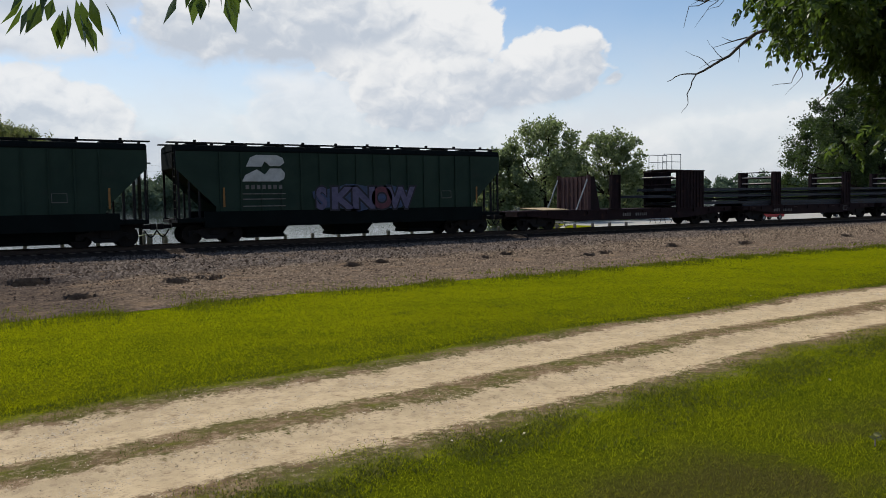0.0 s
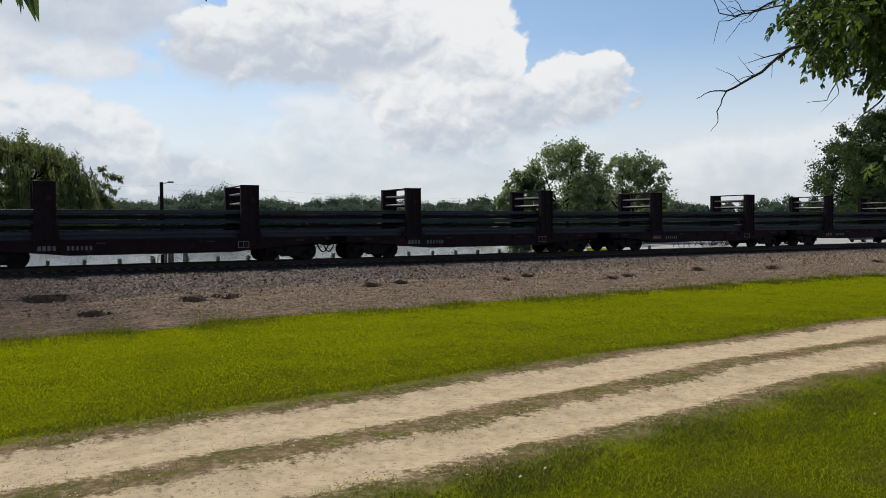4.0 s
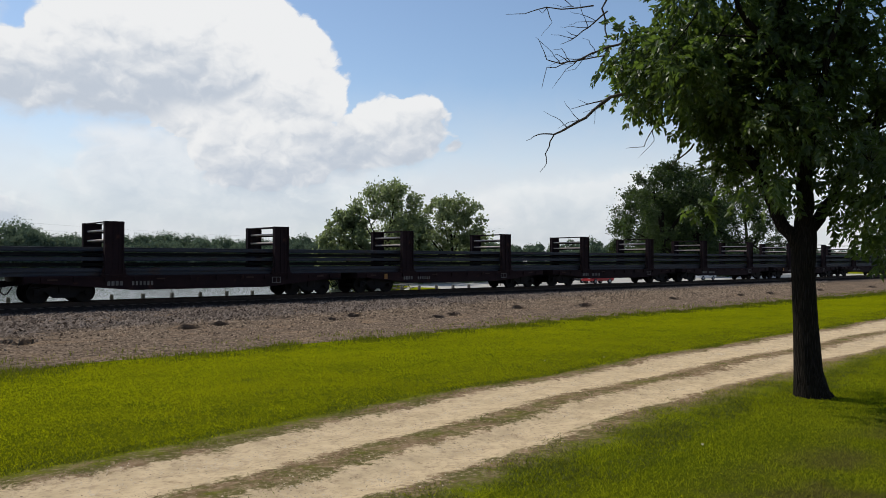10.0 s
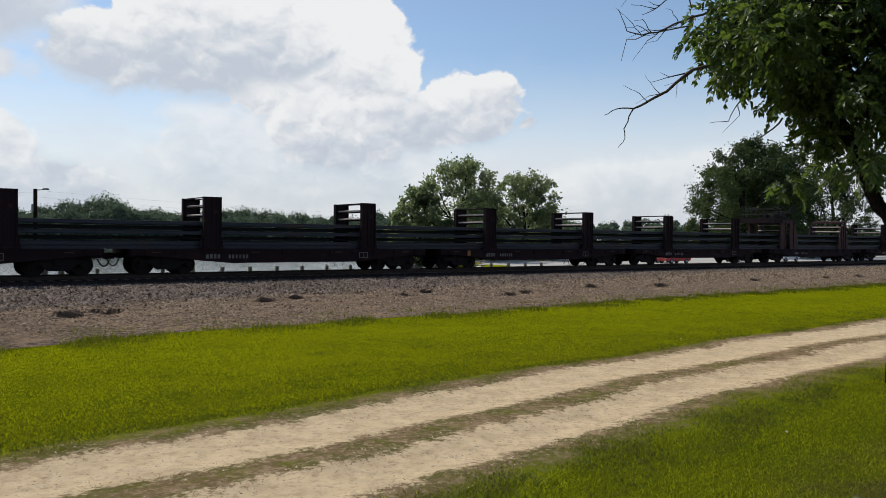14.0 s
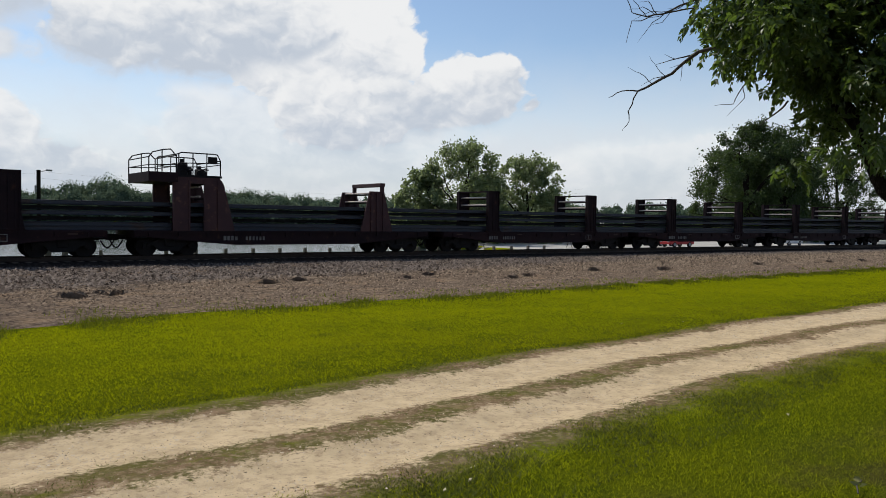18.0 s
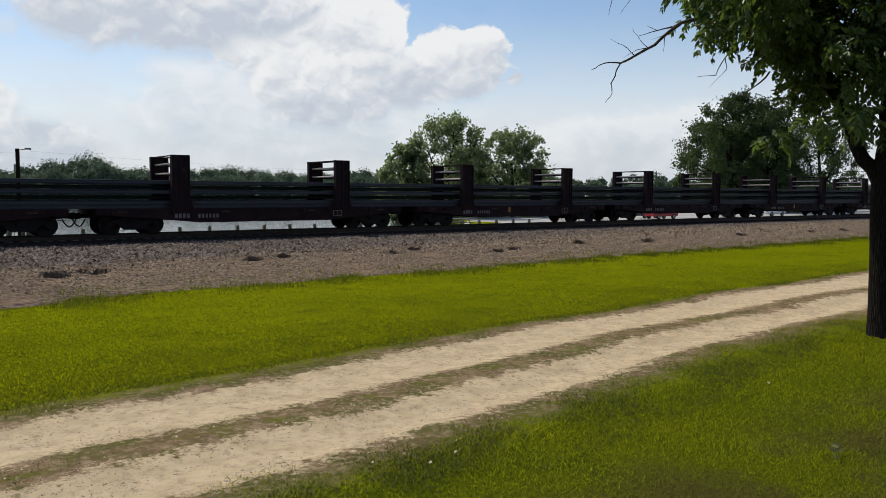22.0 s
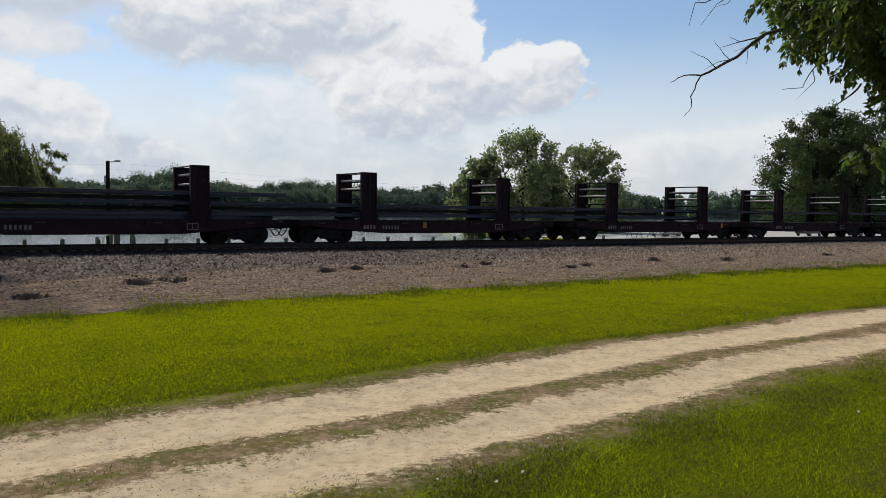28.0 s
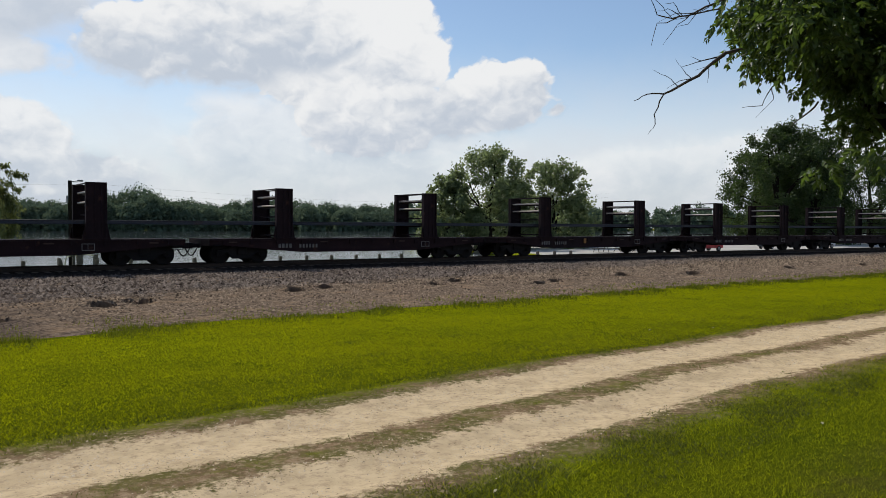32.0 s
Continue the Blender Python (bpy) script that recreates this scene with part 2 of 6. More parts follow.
def lawn_colour(nt, pos):
    """Mown grass: yellow-green, with browner and darker patches of metres and decimetres."""
    big = noise_of(nt, pos, 0.22, 4.0, 0.55)
    mid = noise_of(nt, pos, 1.4, 5.0, 0.6)
    fine = noise_of(nt, pos, 30.0, 5.0, 0.8)
    col = mixc(nt, ramp01(nt, big, 0.35, 0.65), (0.165, 0.185, 0.006), (0.225, 0.230, 0.007))
    col = mixc(nt, ramp01(nt, mid, 0.50, 0.72), col, (0.090, 0.115, 0.006))
    # shade between the blades, painted as fine dark flecks in the ground colour
    col = mixc(nt, calc(nt, "MULTIPLY", ramp01(nt, fine, 0.44, 0.58), 0.75), col, (0.055, 0.066, 0.004))
    sep = node(nt, "ShaderNodeSeparateXYZ")
    nt.links.new(pos, sep.inputs[0])
    clover = ramp01(nt, calc(nt, "ADD", calc(nt, "SUBTRACT", sep.outputs[1], calc(nt, "MULTIPLY", sep.outputs[0], 0.07)), calc(nt, "MULTIPLY", mid, 1.5)), 6.2, 4.8)
    col = mixc(nt, calc(nt, "MULTIPLY", clover, 0.45), col, (0.060, 0.085, 0.008))
    col = mixc(nt, calc(nt, "MULTIPLY", dry_patch(nt, pos), 0.7), col, (0.085, 0.066, 0.026))
    return col, fine


def lawn_material():
    m, nt, b = principled("lawn")
    pos = world_pos(nt)
    col, fine = lawn_colour(nt, pos)
    nt.links.new(col, b.inputs["Base Color"])
    b.inputs["Roughness"].default_value = 0.95
    b.inputs["Specular IOR Level"].default_value = 0.0
    bumped(nt, b, fine, 1.0, 0.05)
    return m


def road_material():
    """Two pale limestone ruts, with dry grass between them and along the edges."""
    m, nt, b = principled("dirt_road")
    pos = world_pos(nt)
    sep = node(nt, "ShaderNodeSeparateXYZ")
    nt.links.new(pos, sep.inputs[0])
    bow = calc(nt, "POWER", 2.71828, calc(nt, "MULTIPLY", calc(nt, "MAXIMUM", sep.outputs[0], -6.0), -1 / 16))
    y = calc(nt, "SUBTRACT", sep.outputs[1], calc(nt, "MULTIPLY", calc(nt, "SUBTRACT", 1.0, bow), 2.15))
    wob = calc(nt, "MULTIPLY", calc(nt, "SUBTRACT", noise_of(nt, pos, 0.5, 3.0, 0.5), 0.5), 0.4)
    rag = calc(nt, "MULTIPLY", calc(nt, "SUBTRACT", noise_of(nt, pos, 4.0, 6.0, 0.7), 0.5), 1.0)
    y = calc(nt, "ADD", y, wob)
    on = ramp01(nt, sep.outputs[0], 4.5, 9.0)
    far = calc(nt, "SUBTRACT", calc(nt, "ABSOLUTE", calc(nt, "SUBTRACT", y, calc(nt, "MULTIPLY_ADD", on, 0.20, 6.31))), 0.10)
    near = calc(nt, "ABSOLUTE", calc(nt, "SUBTRACT", y, calc(nt, "MULTIPLY_ADD", on, 0.26, 4.86)))
    d = calc(nt, "MINIMUM", far, near)
    rag2 = calc(nt, "MULTIPLY", calc(nt, "SUBTRACT", noise_of(nt, pos, 13.0, 5.0, 0.75), 0.5), 0.55)
    dirt = ramp01(nt, calc(nt, "ADD", calc(nt, "ADD", d, rag2), calc(nt, "MULTIPLY", rag, 0.70)), 0.48, 0.34)
    worn = ramp01(nt, calc(nt, "ADD", d, rag), 1.05, 0.50)
    fine = noise_of(nt, pos, 60.0, 4.0, 0.7)
    mid = noise_of(nt, pos, 3.0, 5.0, 0.65)
    lawn, _ = lawn_colour(nt, pos)
    soil = mixc(nt, ramp01(nt, mid, 0.35, 0.7), (0.160, 0.104, 0.060), (0.300, 0.198, 0.125))
    soil = mixc(nt, ramp01(nt, fine, 0.45, 0.75), soil, (0.07, 0.065, 0.03))
    pale = mixc(nt, ramp01(nt, mid, 0.3, 0.75), (0.585, 0.450, 0.280), (0.44, 0.335, 0.205))
    pale = mixc(nt, calc(nt, "MULTIPLY", ramp01(nt, fine, 0.55, 0.8), 0.5), pale, (0.62, 0.515, 0.375))
    pale = mixc(nt, calc(nt, "MULTIPLY", ramp01(nt, noise_of(nt, pos, 11.0, 5.0, 0.75), 0.5, 0.64), 0.60), pale, (0.33, 0.245, 0.160))
    pits = noise_of(nt, pos, 24.0, 2.0, 0.5)
    pale = mixc(nt, ramp01(nt, pits, 0.66, 0.74), pale, (0.20, 0.16, 0.11))
    turf = ramp01(nt, calc(nt, "SUBTRACT", noise_of(nt, pos, 1.7, 5.0, 0.65), calc(nt, "MULTIPLY", ramp01(nt, sep.outputs[0], 6.0, 14.0), 0.09)), 0.44, 0.56)
    lawn = mixc(nt, calc(nt, "MULTIPLY", worn, 0.8), lawn, (0.055, 0.062, 0.018))
    col = mixc(nt, calc(nt, "MULTIPLY", worn, calc(nt, "SUBTRACT", 0.95, calc(nt, "MULTIPLY", turf, 0.65))), lawn, soil)
    crumbs = calc(nt, "MULTIPLY", worn, ramp01(nt, noise_of(nt, pos, 15.0, 6.0, 0.8), 0.50, 0.60))
    col = mixc(nt, calc(nt, "MULTIPLY", crumbs, 0.65), col, (0.36, 0.27, 0.17))
    col = mixc(nt, dirt, col, pale)
    blotch = calc(nt, "MULTIPLY", worn, ramp01(nt, noise_of(nt, pos, 7.0, 6.0, 0.8), 0.56, 0.66))
    col = mixc(nt, calc(nt, "MULTIPLY", blotch, 0.55), col, (0.185, 0.120, 0.070))
    nt.links.new(col, b.inputs["Base Color"])
    b.inputs["Roughness"].default_value = 0.95
    b.inputs["Specular IOR Level"].default_value = 0.0
    bumped(nt, b, fine, 0.7, 0.02)
    return m


def gravel_material():
    """Coarse grey ballast by the track, tan sandy gravel nearer the grass."""
    m, nt, b = principled("gravel")
    pos = world_pos(nt)
    sep = node(nt, "ShaderNodeSeparateXYZ")
    nt.links.new(pos, sep.inputs[0])
    y = calc(nt, "ADD", sep.outputs[1], calc(nt, "MULTIPLY", calc(nt, "SUBTRACT", noise_of(nt, pos, 0.35, 5.0, 0.6), 0.5), 9.0))
    vor = node(nt, "ShaderNodeTexVoronoi")
    nt.links.new(pos, vor.inputs["Vector"])
    vor.inputs["Scale"].default_value = 16.0
    vor2 = node(nt, "ShaderNodeTexVoronoi")
    nt.links.new(pos, vor2.inputs["Vector"])
    vor2.inputs["Scale"].default_value = 5.0
    tone = noise_of(nt, vor.outputs["Position"], 31.0, 1.0, 0.5)
    mid = noise_of(nt, pos, 0.9, 6.0, 0.65)
    grey = mixc(nt, ramp01(nt, tone, 0.3, 0.7), (0.022, 0.017, 0.014), (0.145, 0.116, 0.096))
    tan = mixc(nt, ramp01(nt, tone, 0.3, 0.7), (0.046, 0.033, 0.025), (0.235, 0.176, 0.126))
    col = mixc(nt, ramp01(nt, calc(nt, "SUBTRACT", y, calc(nt, "MINIMUM", calc(nt, "MULTIPLY", calc(nt, "MAXIMUM", sep.outputs[0], 0.0), 0.22), 9.0)), 24.0, 20.5), grey, tan)
    col = mixc(nt, calc(nt, "MULTIPLY", ramp01(nt, mid, 0.48, 0.68), 0.60), col, (0.25, 0.172, 0.108))
    col = mixc(nt, calc(nt, "MULTIPLY", ramp01(nt, noise_of(nt, pos, 2.6, 6.0, 0.75), 0.54, 0.68), 0.65), col, (0.055, 0.042, 0.034))
    nt.links.new(col, b.inputs["Base Color"])
    b.inputs["Roughness"].default_value = 0.95
    b.inputs["Specular IOR Level"].default_value = 0.0
    # the train's shadow, painted dark into the gravel along the track bed
    bed_shade = ramp01(nt, sep.outputs[1], 35.1, 35.7)
    col = mixc(nt, calc(nt, "MULTIPLY", bed_shade, 0.85), col, (0.022, 0.018, 0.016))
    damp = calc(nt, "MULTIPLY", ramp01(nt, calc(nt, "ADD", sep.outputs[0], calc(nt, "MULTIPLY", mid, 8.0)), 9.0, 4.0), 0.6)
    nt.links.new(mixc(nt, damp, col, (0.060, 0.046, 0.040)), b.inputs["Base Color"])
    h = calc(nt, "ADD", calc(nt, "MULTIPLY", vor.outputs["Distance"], 0.5), vor2.outputs["Distance"])
    bumped(nt, b, h, 1.0, 0.06)
    return m


def stone_material():
    m, nt, b = principled("ballast_stone")
    isl = node(nt, "ShaderNodeNewGeometry").outputs["Random Per Island"]
    pos = world_pos(nt)
    sep = node(nt, "ShaderNodeSeparateXYZ")
    nt.links.new(pos, sep.inputs[0])
    y = calc(nt, "ADD", sep.outputs[1], calc(nt, "MULTIPLY", calc(nt, "SUBTRACT", noise_of(nt, pos, 0.35, 5.0, 0.6), 0.5), 9.0))
    grey = mixc(nt, isl, (0.020, 0.015, 0.012), (0.215, 0.176, 0.148))
    tan = mixc(nt, isl, (0.036, 0.026, 0.019), (0.29, 0.220, 0.158))
    col = mixc(nt, ramp01(nt, calc(nt, "SUBTRACT", y, calc(nt, "MINIMUM", calc(nt, "MULTIPLY", calc(nt, "MAXIMUM", sep.outputs[0], 0.0), 0.22), 9.0)), 24.0, 20.5), grey, tan)
    # stones beside the track take the train's shadow into their colour as well
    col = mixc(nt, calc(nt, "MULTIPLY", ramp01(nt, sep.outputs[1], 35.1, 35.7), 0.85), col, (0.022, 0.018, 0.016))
    damp = calc(nt, "MULTIPLY", ramp01(nt, calc(nt, "ADD", sep.outputs[0], calc(nt, "MULTIPLY", noise_of(nt, pos, 0.9, 6.0, 0.65), 8.0)), 9.0, 4.0), 0.6)
    nt.links.new(mixc(nt, damp, col, (0.060, 0.046, 0.040)), b.inputs["Base Color"])
    b.inputs["Roughness"].default_value = 0.9
    b.inputs["Specular IOR Level"].default_value = 0.0
    return m


def water_material():
    m, nt, b = principled("lake_water")
    pos = world_pos(nt)
    b.inputs["Base Color"].default_value = (0.04, 0.05, 0.055, 1)
    b.inputs["Roughness"].default_value = 0.05
    b.inputs["IOR"].default_value = 1.33
    b.inputs["Specular IOR Level"].default_value = 0.5
    h = calc(nt, "ADD", noise_of(nt, pos, 0.55, 6.0, 0.65, 0.5), calc(nt, "MULTIPLY", noise_of(nt, pos, 3.0, 4.0, 0.6), 0.3))
    bumped(nt, b, h, 0.22, 0.10)
    return m


LAWN, ROAD, GRAVEL, STONE, WATER = lawn_material(), road_material(), gravel_material(), stone_material(), water_material()
BLADE = foliage("grass_blade", (0.150, 0.168, 0.004), (0.272, 0.285, 0.006), (0.44, 0.46, 0.006), 0.35, 0.45, 0.9, 0.0, tuft=13.0, depth=0.32)
NEARBLADE = foliage("clover_grass_blade", (0.064, 0.084, 0.006), (0.272, 0.280, 0.012), (0.40, 0.43, 0.010), 0.9, 0.44, 0.9, 0.0, tuft=20.0, dry=True, depth=0.55)
VERGEBLADE = foliage("dark_verge_blade", (0.045, 0.066, 0.008), (0.150, 0.155, 0.022), (0.18, 0.20, 0.014), 0.9, 0.40, 0.9, 0.0, tuft=20.0)
DRYBLADE = foliage("dry_grass", (0.030, 0.048, 0.010), (0.140, 0.142, 0.036), (0.11, 0.14, 0.018), 0.8, 0.35, 0.7, 0.0, tuft=14.0)
CLOVERBLADE = foliage("grey_clover_blade", (0.036, 0.048, 0.010), (0.150, 0.158, 0.036), (0.13, 0.15, 0.018), 1.4, 0.36, 0.8, 0.05, tuft=24.0, depth=0.6)
LEAF_NEAR = foliage("ash_leaf", (0.018, 0.034, 0.012), (0.058, 0.088, 0.024), (0.120, 0.185, 0.025), 0.8, 0.38, 0.40)
LEAF_MID = foliage("maple_leaf", (0.080, 0.105, 0.052), (0.155, 0.190, 0.095), (0.26, 0.32, 0.12), 0.3, 0.4, 0.5)
LEAF_DARK = foliage("poplar_leaf", (0.018, 0.036, 0.013), (0.046, 0.072, 0.024), (0.070, 0.110, 0.020), 0.25, 0.35, 0.5)
LEAF_WILLOW = foliage("willow_leaf", (0.070, 0.092, 0.032), (0.135, 0.155, 0.060), (0.21, 0.24, 0.07), 0.3, 0.4, 0.5)
# pale bluish green: distance haze is painted into this leaf colour
LEAF_HAZED = foliage("hazed_far_leaf", (0.085, 0.122, 0.083), (0.132, 0.175, 0.115), (0.15, 0.195, 0.115), 0.05, 0.25, 0.9, 0.0)


def bark_material():
    """Furrowed bark: ridges stretched along the stem."""
    m, nt, b = principled("bark")
    mp = node(nt, "ShaderNodeMapping")
    nt.links.new(obj_pos(nt), mp.inputs["Vector"])
    mp.inputs["Scale"].default_value = (1.0, 1.0, 0.11)
    vor = node(nt, "ShaderNodeTexVoronoi")
    vor.feature = "DISTANCE_TO_EDGE"
    nt.links.new(mp.outputs[0], vor.inputs["Vector"])
    vor.inputs["Scale"].default_value = 42.0
    vor.inputs["Randomness"].default_value = 1.0
    ridge = calc(nt, "MULTIPLY", ramp01(nt, vor.outputs["Distance"], 0.0, 0.35), ramp01(nt, noise_of(nt, mp.outputs[0], 26.0, 4.0, 0.6), 0.25, 0.65))
    grain = noise_of(nt, mp.outputs[0], 60.0, 5.0, 0.7)
    col = mixc(nt, ridge, (0.011, 0.009, 0.007), (0.038, 0.031, 0.025))
    col = mixc(nt, calc(nt, "MULTIPLY", ramp01(nt, grain, 0.4, 0.7), 0.5), col, (0.03, 0.026, 0.02))
    nt.links.new(col, b.inputs["Base Color"])
    b.inputs["Roughness"].default_value = 0.95
    b.inputs["Specular IOR Level"].default_value = 0.05
    bumped(nt, b, calc(nt, "ADD", ridge, calc(nt, "MULTIPLY", grain, 0.4)), 1.0, 0.03)
    return m


BARK = bark_material()
DEADWOOD = surf("dead_wood", (0.075, 0.062, 0.052), (0.12, 0.10, 0.085), 8.0, 60.0, 0.9, 0, 0.5, spec=0.15)
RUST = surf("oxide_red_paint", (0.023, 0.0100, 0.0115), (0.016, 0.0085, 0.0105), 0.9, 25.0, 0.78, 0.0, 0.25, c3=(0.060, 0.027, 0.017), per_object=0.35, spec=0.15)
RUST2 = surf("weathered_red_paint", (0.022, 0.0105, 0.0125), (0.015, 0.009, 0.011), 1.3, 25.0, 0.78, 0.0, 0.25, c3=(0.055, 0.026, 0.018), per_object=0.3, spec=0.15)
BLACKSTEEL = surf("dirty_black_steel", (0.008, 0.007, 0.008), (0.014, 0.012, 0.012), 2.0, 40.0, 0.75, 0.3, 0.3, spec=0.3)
WHEEL = surf("wheel_steel", (0.010, 0.009, 0.009), (0.016, 0.013, 0.012), 3.0, 50.0, 0.8, 0.2, 0.2, spec=0.2)
TREAD = surf("polished_tread", (0.35, 0.34, 0.33), (0.22, 0.20, 0.19), 3.0, 50.0, 0.35, 1.0, 0.05)
RAILHEAD = surf("rail_steel", (0.035, 0.026, 0.021), (0.055, 0.038, 0.030), 1.5, 30.0, 0.75, 0.1, 0.15, spec=0.2)
NEWRAIL = surf("rail_load_steel", (0.030, 0.036, 0.050), (0.044, 0.046, 0.056), 0.3, 18.0, 0.6, 0.4, 0.1, c3=(0.06, 0.04, 0.033))
ROLLER = surf("bare_roller_steel", (0.55, 0.47, 0.42), (0.40, 0.30, 0.25), 4.0, 30.0, 0.5, 0.2, 0.1)
TIE = surf("creosoted_wood", (0.075, 0.058, 0.045), (0.13, 0.105, 0.085), 2.5, 30.0, 0.9, 0, 0.6, spec=0.15, per_object=0.4)
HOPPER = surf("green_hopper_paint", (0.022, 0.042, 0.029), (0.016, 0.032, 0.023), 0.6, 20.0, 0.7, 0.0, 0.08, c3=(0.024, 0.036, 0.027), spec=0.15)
# near-black copy of the hopper green, with the shade put into its colour
HOPSHADE = surf("shaded_green_paint", (0.006, 0.009, 0.009), (0.005, 0.007, 0.007), 1.2, 20.0, 0.85, 0.0, 0.12, spec=0.06)
WHITE = surf("faded_white_paint", (0.50, 0.50, 0.48), (0.38, 0.38, 0.36), 2.5, 30.0, 0.7, 0, 0.05)
DULLWHITE = surf("dull_white_lettering", (0.17, 0.16, 0.15), (0.10, 0.09, 0.085), 3.0, 30.0, 0.8, 0, 0.05)
YELLOW = surf("yellow_reflector", (0.30, 0.13, 0.02), (0.20, 0.09, 0.015), 6.0, 30.0, 0.5, 0, 0.02)
GRAF_BLUE = surf("spray_blue", (0.030, 0.045, 0.095), (0.045, 0.075, 0.17), 3.0, 20.0, 0.6, 0, 0.03)
GRAF_LILAC = surf("spray_lilac", (0.105, 0.090, 0.160), (0.065, 0.058, 0.115), 3.0, 20.0, 0.6, 0, 0.03)
GRAF_RED = surf("spray_red", (0.12, 0.025, 0.040), (0.075, 0.018, 0.03), 3.0, 20.0, 0.6, 0, 0.03)
GRAF_DARK = surf("spray_black", (0.010, 0.010, 0.016), (0.015, 0.013, 0.02), 3.0, 20.0, 0.6, 0, 0.03)
PLANK = surf("pale_plank", (0.48, 0.36, 0.20), (0.38, 0.27, 0.15), 2.0, 25.0, 0.8, 0, 0.3)
TIMBER = surf("weathered_timber", (0.10, 0.085, 0.07), (0.16, 0.14, 0.115), 3.0, 30.0, 0.9, 0, 0.5)
GALV = surf("grey_metal", (0.30, 0.31, 0.32), (0.20, 0.21, 0.22), 3.0, 30.0, 0.5, 0.6, 0.05)
CARWHITE = surf("white_car_paint", (0.70, 0.71, 0.72), (0.62, 0.63, 0.64), 0.5, 60.0, 0.3, 0, 0.0)
CARRED = surf("red_car_paint", (0.42, 0.03, 0.035), (0.35, 0.025, 0.03), 0.5, 60.0, 0.3, 0, 0.0)
CARDARK = surf("dark_car_paint", (0.03, 0.035, 0.045), (0.025, 0.03, 0.035), 0.5, 60.0, 0.3, 0, 0.0)
GLASS = surf("tinted_glass", (0.02, 0.025, 0.03), (0.03, 0.035, 0.04), 1.0, 10.0, 0.14, 0, 0.0, spec=0.8)
TYRE = surf("rubber", (0.02, 0.02, 0.02), (0.03, 0.03, 0.03), 5.0, 40.0, 0.9, 0, 0.1)
PAPER = surf("pale_litter", (0.62, 0.52, 0.30), (0.48, 0.42, 0.26), 10.0, 60.0, 0.8, 0, 0.05)
LIMESTONE = surf("limestone_lot", (0.42, 0.40, 0.36), (0.34, 0.32, 0.28), 0.2, 14.0, 0.95, 0, 0.5)
SHOREBANK = surf("shore_grass", (0.07, 0.09, 0.03), (0.12, 0.12, 0.05), 0.4, 12.0, 0.95, 0, 0.6)
PEBBLE = surf("limestone_pebble", (0.55, 0.455, 0.33), (0.42, 0.33, 0.225), 9.0, 60.0, 0.9, 0, 0.2)
CLOD = surf("dark_soil", (0.13, 0.10, 0.065), (0.22, 0.17, 0.11), 9.0, 60.0, 0.95, 0, 0.3, spec=0.05)
PALELEAF = foliage("pale_leaf_underside", (0.20, 0.19, 0.07), (0.30, 0.27, 0.11), (0.16, 0.17, 0.04), 5.0, 0.3, 0.7)
# brown soil darkened in colour to give the pits their inner shade
SHADESOIL = surf("shaded_pit_soil", (0.075, 0.050, 0.034), (0.125, 0.088, 0.060), 6.0, 40.0, 0.95, 0, 0.6, spec=0.0)
RUST3 = surf("brighter_red_paint", (0.055, 0.019, 0.019), (0.040, 0.015, 0.017), 1.3, 25.0, 0.75, 0.0, 0.25, c3=(0.13, 0.055, 0.035))

PALEPIPE = surf("pale_yellow_pipe", (0.50, 0.50, 0.30), (0.42, 0.40, 0.25), 3.0, 30.0, 0.5, 0, 0.05)
DULLMARK = surf("faded_marker", (0.055, 0.028, 0.020), (0.035, 0.020, 0.016), 4.0, 30.0, 0.8, 0, 0.03)


# ---- mesh helpers ----
def from_bm(name, bm, material, smooth=False):
    me = bpy.data.meshes.new(name)
    bm.normal_update()
    bm.to_mesh(me)
    bm.free()
    for m in material if isinstance(material, (list, tuple)) else [material]:
        me.materials.append(m)
    if smooth:
        me.shade_smooth()
    return me


def part(name, bm, material, parent, label="", smooth=False):
    ob = new(name, from_bm(name, bm, material, smooth) if isinstance(bm, bmesh.types.BMesh) else bm)
    ob.parent = parent
    return tagged(ob, label)


def thing(name, m, label, category, group="", kind=""):
    ob = new(name)
    ob.empty_display_size = 0.3
    ob.matrix_basis = m
    return tagged(ob, label, category, group, kind)


def poly_mesh(name, verts, tris, material, smooth=False):
    me = bpy.data.meshes.new(name)
    verts, tris = np.asarray(verts, np.float32), np.asarray(tris, np.int32)
    k = tris.shape[1]
    me.vertices.add(len(verts))
    me.vertices.foreach_set("co", verts.ravel())
    me.loops.add(tris.size)
    me.loops.foreach_set("vertex_index", tris.ravel())
    me.polygons.add(len(tris))
    me.polygons.foreach_set("loop_start", np.arange(0, tris.size, k, dtype=np.int32))
    me.materials.append(material)
    me.update(calc_edges=True)
    me.validate()
    if smooth:
        me.shade_smooth()
    return me


def box(bm, x0, x1, y0, y1, z0, z1, bevel=0.0):
    m = Matrix.LocRotScale(((x0 + x1) / 2, (y0 + y1) / 2, (z0 + z1) / 2), None, (x1 - x0, y1 - y0, z1 - z0))
    vs = bmesh.ops.create_cube(bm, size=1, matrix=m)["verts"]
    if bevel:
        es = list({e for v in vs for e in v.link_edges})
        bmesh.ops.bevel(bm, geom=es, offset=bevel, segments=1, affect="EDGES")
    return bm


def boxes(*specs, bevel=0.0):
    bm = bmesh.new()
    for s in specs:
        box(bm, *s, bevel=bevel)
    return bm


